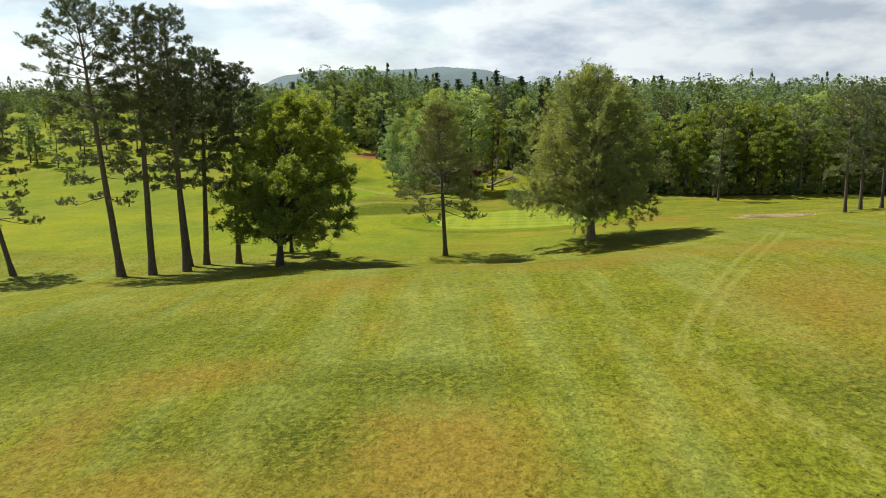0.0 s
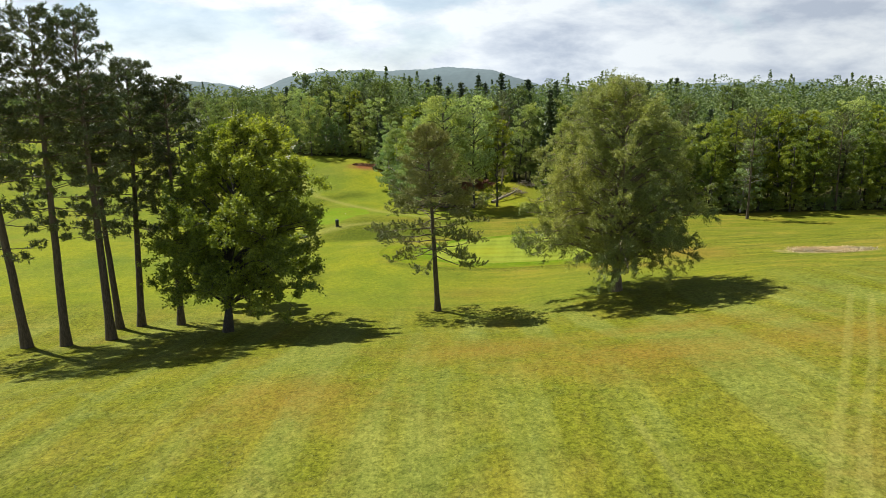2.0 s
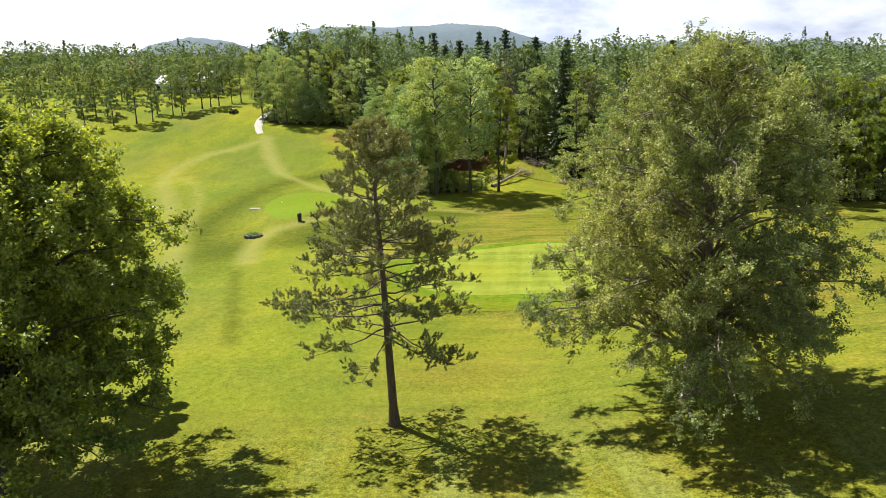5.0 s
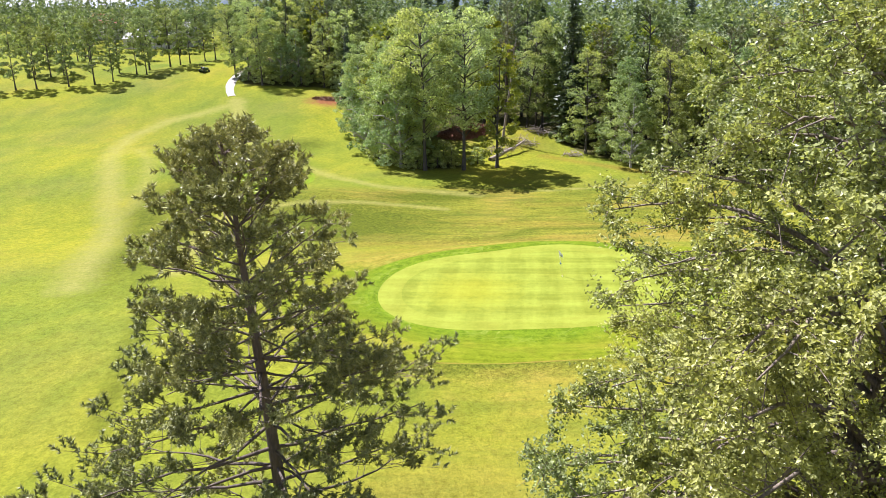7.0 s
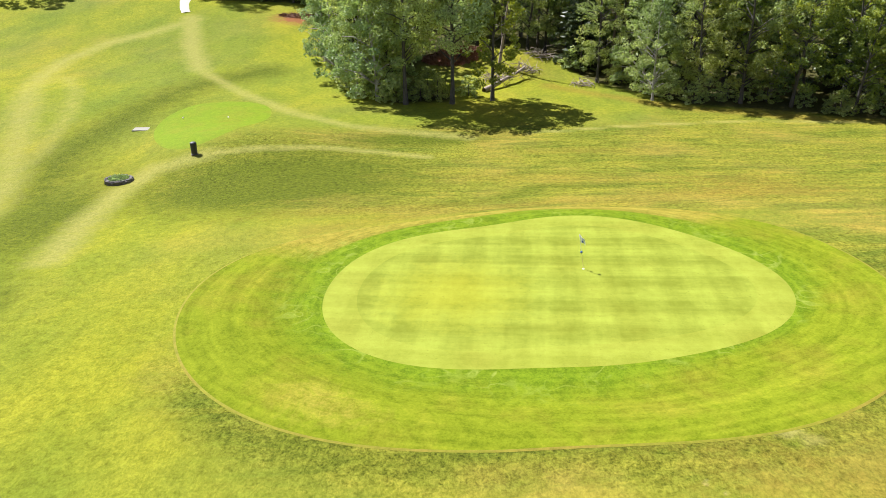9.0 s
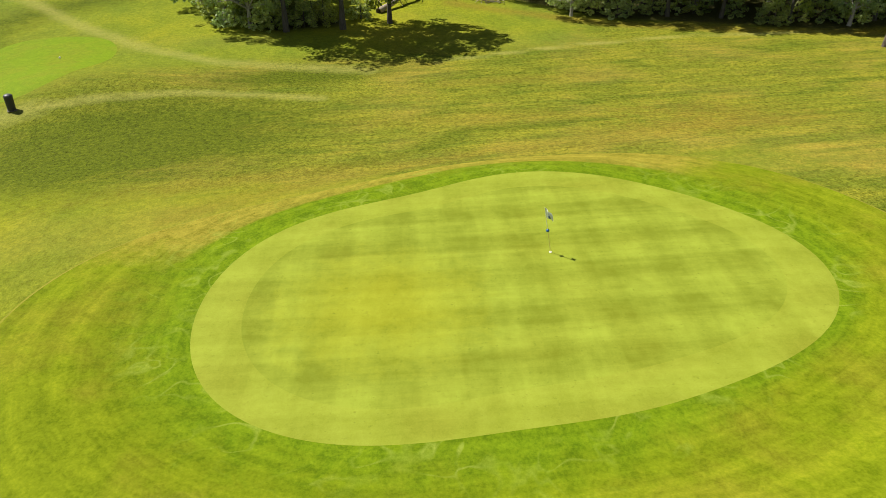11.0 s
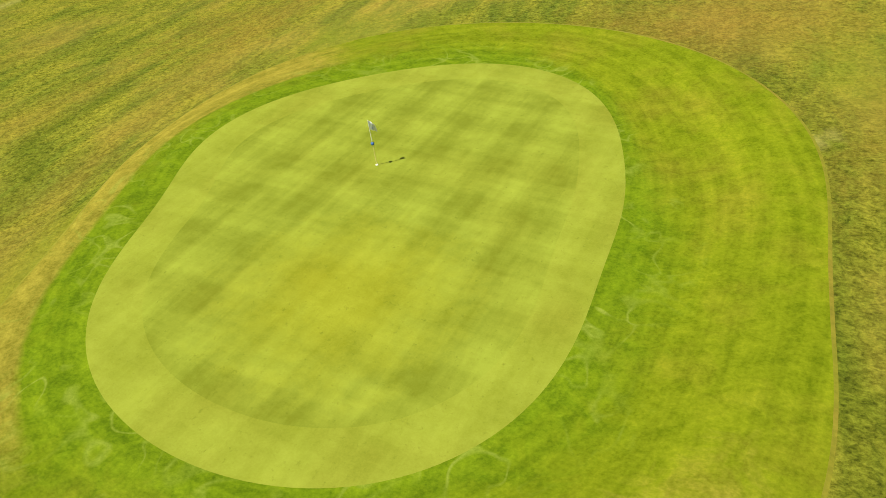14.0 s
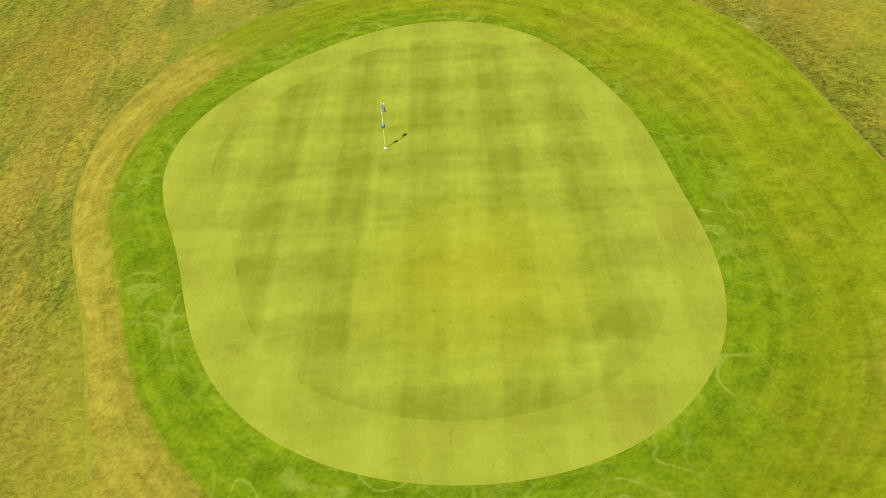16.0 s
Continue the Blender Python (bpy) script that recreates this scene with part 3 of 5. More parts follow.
LOOP = [(-38.5, 202), (-43.0, 195.5), (-48.8, 189), (-51.4, 180), (-50.6, 172), (-47.6, 162), (-42, 150.4), (-37.2, 139), (-34.4, 133.5), (-31, 124), (-27, 113), (-23.7, 104.5)]
LOOP_INNER = [(-46.5, 170), (-41.4, 162), (-37.1, 150.8), (-34.8, 140), (-34.2, 134)]
LOW = [(4, 135), (-0.3, 136.4), (-5.2, 137.1), (-11, 136.2), (-16.7, 135.2), (-20.9, 133), (-21.8, 127.7), (-20.4, 120), (-19, 115), (-17.6, 109)]
masks = {
    "hillside": 1 - smooth(60, 76, Y),
    "fairway": fairway,
    # first oval: coarse grass plus the mound's shaded slope, both as dark colour
    "lush": np.maximum.reduce([oval(X, Y, -9.0, 127.6, 11.2, 8.2, 0.20) * 1.08, oval(X, Y, 2.5, 140.6, 7.5, 2.2, 0.1), near_line(X, Y, [(-20, 174), (-25, 168.5), (-28.2, 162), (-29.6, 154), (-31, 145), (-31.6, 138), (-29.5, 130), (-26, 123), (-22.6, 116)], 4.4) * 0.72, near_line(X, Y, [(3.6, 118.8), (10.5, 122), (13.5, 125.6), (19.3, 125.2)], 0.9) * 0.58, 0.52 * smooth(4.0, 0.4, -inside) * (inside < 0.3) * smooth(-0.1, 0.6, 0.35 * np.cos(TH) - np.sin(TH)), oval(X, Y, 40, 118, 6, 1.8) * 0.6,
                               oval(X, Y, -24, 120, 5, 14, 0.2) * 0.9, oval(X, Y, -2, 24, 9, 2.2, -0.3) * 0.62, oval(X, Y, 24, 20, 7, 5), near_line(X, Y, [(-17.4, 104.5), (-15.4, 98), (-13.6, 91.7), (-12.2, 87), (-11.1, 82.8)], 0.9) * 0.6,
                               oval(X, Y, -22, 30, 14, 8) * 0.8]),
    "brown": np.maximum.reduce([oval(X, Y, 1.2, 17.2, 2.7, 3.6, 0.1), oval(X, Y, -8.6, 25.2, 3.6, 2.0, 0.2) * 0.72, oval(X, Y, -11.2, 20, 1.4, 3.4, 0.0) * 0.72, oval(X, Y, -7.5, 16.5, 2.4, 1.2) * 0.8, oval(X, Y, 19, 31, 4.5, 9, -0.35) * 0.75, oval(X, Y, 12, 47, 7, 4, 0.2) * 0.75, oval(X, Y, 5, 52, 6, 5, -0.2) * 0.7, oval(X, Y, -5, 43, 5, 4) * 0.62,
                                oval(X, Y, 17, 55, 8, 3) * 0.62, oval(X, Y, 24, 48, 8, 5) * 0.7, oval(X, Y, 21, 87.5, 9, 2.6, -0.35) * 0.55, oval(X, Y, 29, 95, 5, 8, 0.3) * 0.7, oval(X, Y, 30, 125, 8, 6) * 0.5]),
    "dry": np.maximum.reduce([oval(X, Y, -8, 15, 6, 3), oval(X, Y, 16, 128, 12, 2.0, -0.1) * 0.62,
                              oval(X, Y, 19, 137, 9, 1.2) * 0.62, oval(X, Y, 4, 77, 5, 3) * 0.62, oval(X, Y, 0, 118.5, 10, 1.6, 0.18) * 0.6, oval(X, Y, 28, 122, 9, 2) * 0.8, near_line(X, Y, [(19, 165), (25, 160), (33, 153.5), (46, 149), (60, 146)], 1.3) * 0.9, near_line(X, Y, [(-3, 113.5), (4, 117), (14, 120.5), (22, 120)], 1.5) * 0.6]),
    "worn": np.maximum.reduce([near_line(X, Y, FORK, 0.85) * 0.85, near_line(X, Y, FORK[:3], 1.4), near_line(X, Y, LOOP, 1.5) * 0.8, near_line(X, Y, LOOP_INNER, 1.0) * 0.58, near_line(X, Y, LOW[4:], 1.2) * 0.85, near_line(X, Y, LOW[:5], 0.55) * 0.9, near_line(X, Y, [(14, 143), (26, 146), (40, 148), (55, 147)], 0.35),
                               oval(X, Y, 18, 91, 1.0, 0.3, -0.7)]),
    "wheel": np.maximum.reduce([near_line(X, Y, line, 0.2) for line in TRACKS]),
    "tussock": np.maximum.reduce([oval(X, Y, -2.9, 18.6, 2.6, 3.6, 0.1), oval(X, Y, 0.6, 23.4, 3.6, 1.7, -0.2) * 0.9, oval(X, Y, -7.5, 19.5, 3.0, 2.6) * 0.75, oval(X, Y, -10.5, 20.5, 2.2, 1.6) * 0.7, oval(X, Y, 14.2, 20.0, 2.2, 3.6) * 0.8]),
    "straw": np.maximum(oval(X, Y, 43.4, 90.4, 3.6, 2.4, -0.25), oval(X, Y, 14.6, 88.3, 0.5, 0.2, -0.8) * 0.6),
    "soil": np.maximum(oval(X, Y, -20.5, 203, 4, 3), oval(X, Y, 7, 177, 5, 5) * 0.7),
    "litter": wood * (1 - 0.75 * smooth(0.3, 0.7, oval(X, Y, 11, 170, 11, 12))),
}
for name, values in masks.items():
    ground.data.attributes.new(name, "FLOAT", "POINT").data.foreach_set("value", np.ascontiguousarray(values, np.float32).ravel())


def turf_ring(name, inner, outer, mat, lift, rings, label, sides=220):
    """A sheet of mown turf between two outlines, laid on the land."""
    th = np.arange(sides) * 2 * math.pi / sides
    a, b = inner(th), outer(th)
    rr = a[None] + (b - a)[None] * np.linspace(0, 1, rings)[:, None]
    x, y = CENTRE[0] + rr * np.cos(th), CENTRE[1] + rr * np.sin(th)
    v = np.stack([x, y, height(x, y) + np.linspace(*lift, rings)[:, None]], -1).reshape(-1, 3)
    i, j = np.meshgrid(np.arange(rings - 1), np.arange(sides), indexing="ij")
    q = np.stack([i * sides + j, (i + 1) * sides + j, (i + 1) * sides + (j + 1) % sides, i * sides + (j + 1) % sides], -1).reshape(-1, 4)
    return tagged(new(name, mesh(name, v, q, mat, True)), label, "turf", kind="structure")


g_edge = lambda th: outline(GREEN_R, th)
a_edge = lambda th: outline(APRON_R, th)
turf_ring("putting_green", lambda th: 0.02 + 0 * th, lambda th: g_edge(th) - 1.75, GREEN, (0.035, 0.035), 14, "close-mown putting green with crossed mowing stripes")
turf_ring("green_collar", lambda th: g_edge(th) - 1.75, g_edge, COLLAR, (0.035, 0.035), 4, "paler collar mown round the putting green")
apron = turf_ring("apron", g_edge, lambda th: a_edge(th) - 0.12, APRON, (0.035, 0.03), 16, "mown apron grass, lush and dark round the green")
th = np.arange(220) * 2 * math.pi / 220
gap = (a_edge(th) - 0.12 - g_edge(th))[None] * np.linspace(0, 1, 16)[:, None]
reach = 1.9 + 0.9 * np.cos(th - 2.3) + 0.5 * np.sin(3 * th + 0.5)
lushness = np.clip(1.05 - 0.55 * gap / reach, 0, 1)
side = smooth(0.15, 0.75, np.cos(th - 1.75))
rr = g_edge(th)[None] + gap
patchy = oval(CENTRE[0] + rr * np.cos(th), CENTRE[1] + rr * np.sin(th), 1.2, 93.5, 3.2, 1.6, -0.6) * 0.58
apron.data.attributes.new("dry", "FLOAT", "POINT").data.foreach_set("value", np.ascontiguousarray(np.maximum(side[None] * smooth(1.5, 2.3, gap), patchy), np.float32).ravel())
apron.data.attributes.new("ring", "FLOAT", "POINT").data.foreach_set("value", np.ascontiguousarray(gap, np.float32).ravel())
apron.data.attributes.new("round", "FLOAT", "POINT").data.foreach_set("value", np.ascontiguousarray(np.abs((th / math.pi) - 1)[None] * 35 + 0 * gap, np.float32).ravel())
apron.data.attributes.new("lush", "FLOAT", "POINT").data.foreach_set("value", lushness.astype(np.float32).ravel())
turf_ring("apron_edge", lambda th: a_edge(th) - 0.12, a_edge, EDGE, (0.03, 0.004), 2, "browned cut edge of the apron")

# the back tee's bright turf
th = np.arange(96) * 2 * math.pi / 96
rr = np.linspace(0.01, 1, 12)[:, None] * (1 + 0.06 * np.cos(2 * th + 0.6) + 0.05 * np.sin(3 * th))
tx, ty = -19.6 + 5.6 * rr * np.cos(th), 147.2 + 10.3 * rr * np.sin(th)
i, j = np.meshgrid(np.arange(11), np.arange(96), indexing="ij")
tq = np.stack([i * 96 + j, (i + 1) * 96 + j, (i + 1) * 96 + (j + 1) % 96, i * 96 + (j + 1) % 96], -1).reshape(-1, 4)
tagged(new("tee_turf", mesh("tee_turf", np.stack([tx, ty, height(tx, ty) + np.linspace(0.04, 0.004, 12)[:, None]], -1).reshape(-1, 3), tq, TEE, True)), "bright green mown tee turf", "turf", kind="structure")


def ribbon(name, pts, width, mat, label, lift=0.05, step=1.0):
    """A path that follows a curve over the land."""
    pts = np.array(pts, float)
    d = np.r_[0, np.cumsum(np.hypot(*np.diff(pts, axis=0).T))]
    u = np.arange(0, d[-1], step)
    k = np.ones(15) / 15
    px, py = (np.convolve(np.pad(np.interp(u, d, pts[:, n]), 7, mode="edge"), k, "valid") for n in (0, 1))
    gxx, gyy = np.gradient(px), np.gradient(py)
    L = np.hypot(gxx, gyy)
    nx, ny = -gyy / L, gxx / L
    w = np.interp(u, np.linspace(0, u[-1], len(width)), width) * (1 + 0.05 * np.sin(u * 0.5) + 0.03 * np.sin(u * 1.3))
    rows = [np.stack([px + s * w * nx, py + s * w * ny, height(px + s * w * nx, py + s * w * ny) + lift * (1 - abs(2 * s) ** 4)], -1) for s in np.linspace(-0.5, 0.5, 7)]
    v = np.stack(rows, 1)
    n = len(u)
    i, j = np.meshgrid(np.arange(n - 1), np.arange(6), indexing="ij")
    q = np.stack([i * 7 + j, i * 7 + j + 1, (i + 1) * 7 + j + 1, (i + 1) * 7 + j], -1).reshape(-1, 4)
    return tagged(new(name, mesh(name, v.reshape(-1, 3), q, mat, True)), label, "path", kind="structure")


ribbon("gravel_path", [(-34, 240), (-39, 235.5), (-43.5, 229), (-45, 222), (-44.3, 215), (-42.8, 209), (-41, 205)], (1.5, 1.8, 2.0, 1.9, 1.5), GRAVEL, "pale gravel cart path", 0.10, 0.4)

# distant hills
def hill(name, x0, x1, y0, deep, crest, label):
    u, v = np.meshgrid(np.linspace(0, 1, 240), np.linspace(0, 1, 24))
    x, y = x0 + (x1 - x0) * u, y0 + deep * (v - 0.5)
    top = np.interp(u, np.linspace(0, 1, len(crest)), crest)
    rough = sum(a * np.sin(x * k + y * k * 0.6 + 5 * a) for a, k in ((2.2, 0.031), (1.5, 0.083), (1.1, 0.19), (0.8, 0.41)))
    z = -60 + (top + 60) * np.sin(math.pi * v) ** 0.8 + rough * np.sin(math.pi * v) * np.minimum(1, 8 * u * (1 - u))
    n = 240
    i, j = np.meshgrid(np.arange(23), np.arange(239), indexing="ij")
    q = np.stack([i * n + j, i * n + j + 1, (i + 1) * n + j + 1, (i + 1) * n + j], -1).reshape(-1, 4)
    return tagged(new(name, mesh(name, np.stack([x, y, z], -1).reshape(-1, 3), q, HAZY_HILL, True)), label, "hill", kind="structure")


# blue-grey haze of distance is mixed into this base colour
HAZY_HILL = plain("distant_woods", (0.105, 0.14, 0.15), 1.0, 0, 0.035, 0.45, 0.0)
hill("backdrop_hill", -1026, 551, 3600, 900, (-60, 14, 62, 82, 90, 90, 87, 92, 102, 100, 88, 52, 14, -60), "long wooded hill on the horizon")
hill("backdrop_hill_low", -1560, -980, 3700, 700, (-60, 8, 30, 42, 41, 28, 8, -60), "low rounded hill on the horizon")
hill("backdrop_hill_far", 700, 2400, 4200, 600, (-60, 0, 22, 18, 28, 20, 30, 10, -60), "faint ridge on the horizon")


# ---------------------------------------------------------------- trees
def broadleaf(seed, H, R, base, env, clusters, leaves, size, leaf, bark, lean=(0, 0), girth=0.021, lump=0.17, hang=0.0, sides=7, each=1):
    """Trunk with limbs, and a crown of separate leaves in clumps. env: the crown's half width, base to top, as a share of R."""
    rng = np.random.default_rng(seed)
    w = Wood(sides)
    t = np.linspace(0, 1, 9)
    wob = np.cumsum(rng.normal(0, 0.010 * H, (9, 2)), 0) * t[:, None]
    axis = np.stack([wob[:, 0] + lean[0] * t, wob[:, 1] + lean[1] * t, t * H * 0.9], -1)
    rad = girth * H * (1 - 0.9 * t) ** 0.9 + 0.02
    rad[0] *= 1.45
    w.limb(axis, rad)
    f = rng.beta(1.05, 1.25, clusters)
    az = np.arange(clusters) * 2.39996 + rng.normal(0, 0.4, clusters)
    r = R * np.interp(f, np.linspace(0, 1, len(env)), env) * np.sqrt(rng.uniform(0.16, 1.0, clusters)) * rng.uniform(0.85, 1.12, clusters)
    z = base + f * (H - base)
    cx = np.interp(z, axis[:, 2], axis[:, 0]) + r * np.cos(az)
    cy = np.interp(z, axis[:, 2], axis[:, 1]) + r * np.sin(az)
    cen = np.stack([cx, cy, z - hang * r], -1)
    for k in range(0, clusters, each):
        drop = r[k] * rng.uniform(0.35, 0.75)
        zs = max(0.12 * H, min(z[k] - drop, 0.86 * H))
        p0 = np.array([np.interp(zs, axis[:, 2], axis[:, 0]), np.interp(zs, axis[:, 2], axis[:, 1]), zs])
        u = np.linspace(0, 1, 5)[:, None]
        bend = np.array([0, 0, (0.10 + hang * 0.5) * r[k]]) * np.sin(math.pi * u) + rng.normal(0, 0.035 * R, (5, 3)) * u
        w.limb((p0 + (cen[k] - p0) * u + bend)[::2], np.linspace(0.07 + 0.008 * r[k], 0.02, 3) * min(1, H / 15), 4)
    lr = lump * R * rng.uniform(0.7, 1.35, clusters)
    share = lr ** 2 / (lr ** 2).sum()
    who = rng.choice(clusters, leaves, p=share)
    off = rng.normal(size=(leaves, 3))
    off *= (rng.uniform(0.25, 1.0, leaves) ** 0.5 / np.linalg.norm(off, axis=1))[:, None]
    pts = cen[who] + off * lr[who][:, None] * (1.15, 1.15, 0.75)
    pts[:, 2] -= hang * 0.8 * np.maximum(0, np.hypot(off[:, 0], off[:, 1])) * lr[who]
    crown = leaf_mesh("crown", pts, size, rng, leaf)
    return w.mesh("trunk", bark), crown


def leafy(seed, H, R, base, env, limbs, branches, twigs, leaves, size, leaf, bark, lean=(0, 0), girth=0.024, hang=0.1, loose=0.13, low=0.9, shift=(0, 0)):
    """A tree seen from close by: trunk, limbs, branches and twigs, with single leaves along the twigs."""
    rng = np.random.default_rng(seed)
    w = Wood(9)
    t = np.linspace(0, 1, 10)
    wob = np.cumsum(rng.normal(0, 0.009 * H, (10, 2)), 0) * t[:, None]
    axis = np.stack([wob[:, 0] + lean[0] * t, wob[:, 1] + lean[1] * t, t * H * 0.92], -1)
    rad = girth * H * (1 - 0.93 * t) ** 0.95 + 0.02
    rad[0] *= 1.5
    w.limb(axis, rad)
    a0, a1 = [], []
    for k in range(limbs):
        f = ((k + rng.uniform(0, 1)) / limbs) ** low
        z1 = base + f * (H - base)
        az = k * 2.39996 + rng.normal(0, 0.3)
        r = R * np.interp(f, np.linspace(0, 1, len(env)), env) * rng.uniform(0.76, 1.08)
        zs = min(max(0.13 * H, z1 - r * rng.uniform(0.3, 0.7)), 0.88 * H)
        p0 = np.array([np.interp(zs, axis[:, 2], axis[:, n]) for n in range(2)] + [zs])
        p1 = np.array([np.interp(z1, axis[:, 2], axis[:, 0]) + shift[0] + r * math.cos(az), np.interp(z1, axis[:, 2], axis[:, 1]) + shift[1] + r * math.sin(az), z1 - hang * r])
        u = np.linspace(0, 1, 7)[:, None]
        line = p0 + (p1 - p0) * u + np.array([0, 0, 0.16 * r + 0.1]) * np.sin(math.pi * u) + np.cumsum(rng.normal(0, 0.022 * r + 0.02, (7, 3)), 0) * u
        w.limb(line, np.linspace(0.03 + 0.011 * r, 0.015, 7), 5)
        many = max(3, round(branches * (0.35 + 1.0 * r / R)))
        for b in range(many):
            a = (0.10 + 0.90 * (b + rng.uniform(0, 1)) / many) ** 0.72
            q0 = np.array([np.interp(a, u[:, 0], line[:, n]) for n in range(3)])
            d = (p1 - p0) / (np.linalg.norm(p1 - p0) + 1e-6) * 0.55 + rng.normal(0, 0.62, 3) + (0, 0, 0.22 - hang)
            d /= np.linalg.norm(d)
            L = R * rng.uniform(0.13, 0.26) * (1.25 - 0.5 * a)
            v = np.linspace(0, 1, 4)[:, None]
            bl = q0 + d * L * v + np.array([0, 0, 0.08 * L]) * np.sin(math.pi * v) - np.array([0, 0, hang * L]) * v ** 2 + rng.normal(0, 0.03 * L, (4, 3)) * v
            w.limb(bl, np.linspace(0.018, 0.008, 4), 3)
            n = twigs
            s = rng.uniform(0.25, 1.0, n)
            s0 = np.stack([np.interp(s, v[:, 0], bl[:, m]) for m in range(3)], -1)
            td = d * 0.7 + rng.normal(0, 0.7, (n, 3)) + (0, 0, 0.1 - hang)
            td /= np.linalg.norm(td, axis=1, keepdims=True)
            s1 = s0 + td * rng.uniform(0.35, 0.95, (n, 1)) * (0.35 + 0.06 * R)
            a0.append(s0)
            a1.append(s1)
    a0, a1 = np.concatenate(a0), np.concatenate(a1)
    for x0, x1 in zip(a0[::2], a1[::2]):
        w.limb([x0, x1], [0.011, 0.005], 3)
    m = len(a0)
    who = np.repeat(np.arange(m), leaves)
    f = rng.uniform(0.05, 1.08, (len(who), 1))
    pts = a0[who] + (a1 - a0)[who] * f + rng.normal(0, loose, (len(who), 3)) * (0.6 + 0.5 * f)
    return w.mesh("trunk", bark), leaf_mesh("crown", pts, size, rng, leaf, 1.0, 1.5)


def pine(seed, H, R, start, env, whorls, spray, tuft, needles, lean=(0, 0), bare=0.0, girth=0.0135, width=0.014, droop=0.0, mat=DARK_PINE):
    """A pine: straight tapering bole, whorls of branches that turn up at the ends, tufts of needles on side twigs."""
    rng = np.random.default_rng(seed)
    w = Wood(8)
    t = np.linspace(0, 1, 14)
    wob = np.cumsum(rng.normal(0, 0.0028 * H, (14, 2)), 0) * t[:, None]
    axis = np.stack([wob[:, 0] + lean[0] * t, wob[:, 1] + lean[1] * t, t * H], -1)
    rad = girth * H * (1 - t) ** 0.8 + 0.02
    rad[0] *= 1.35
    w.limb(axis, rad)
    tips, ways = [], []
    for k in range(whorls):
        f = (k + rng.uniform(0.1, 0.9)) / whorls
        z = start + f * (H - start) * 0.985
        for b in range(rng.integers(4, 7)):
            if f < 0.3 and rng.uniform() < bare:
                continue
            az = rng.uniform(0, 2 * math.pi)
            L = R * np.interp(f, np.linspace(0, 1, len(env)), env) * rng.uniform(0.55, 1.18)
            el = np.interp(f, [0, 0.5, 1], [-0.12 - droop, 0.16, 0.85]) + rng.normal(0, 0.12)
            p0 = np.array([np.interp(z, axis[:, 2], axis[:, 0]), np.interp(z, axis[:, 2], axis[:, 1]), z])
            u = np.linspace(0, 1, 6)
            out = np.array([math.cos(az), math.sin(az)])
            line = np.concatenate([p0[:2] + out * (L * math.cos(el) * u)[:, None], (z + L * math.sin(el) * u + 0.16 * L * u ** 2.2)[:, None]], 1)
            line[1:] += rng.normal(0, 0.03 * L, (5, 3))
            w.limb(line, np.linspace(0.012 + 0.007 * L, 0.007, 6), 4)
            way = line[5] - line[3]
            way /= np.linalg.norm(way)
            side = np.array([-out[1], out[0], 0])
            for s in range(max(3, int(spray * L / R + 1.5))):
                a = rng.uniform(0.32, 1.0)
                q0 = np.array([np.interp(a, u, line[:, n]) for n in range(3)])
                reach = (0.30 - 0.14 * a) * L * rng.uniform(0.5, 1.3)
                tw = side * (1 if s % 2 else -1) * rng.uniform(0.5, 1.1) + way * 0.7 + rng.normal(0, 0.22, 3) + (0, 0, 0.28)
                tw /= np.linalg.norm(tw)
                for e in np.linspace(0.15, 1, 3 if reach < 0.5 else 5):
                    tips.append(q0 + tw * reach * e + rng.normal(0, 0.05, 3))
                    ways.append(tw * 0.8 + (0, 0, 0.45))
            tips.append(line[5])
            ways.append(way)
    tips, ways = np.array(tips), np.array(ways)
    ways /= np.linalg.norm(ways, axis=1, keepdims=True)
    return w.mesh("trunk", PINE_BARK), needle_mesh("crown", tips, ways, tuft, width, needles, rng, mat, 0.34)


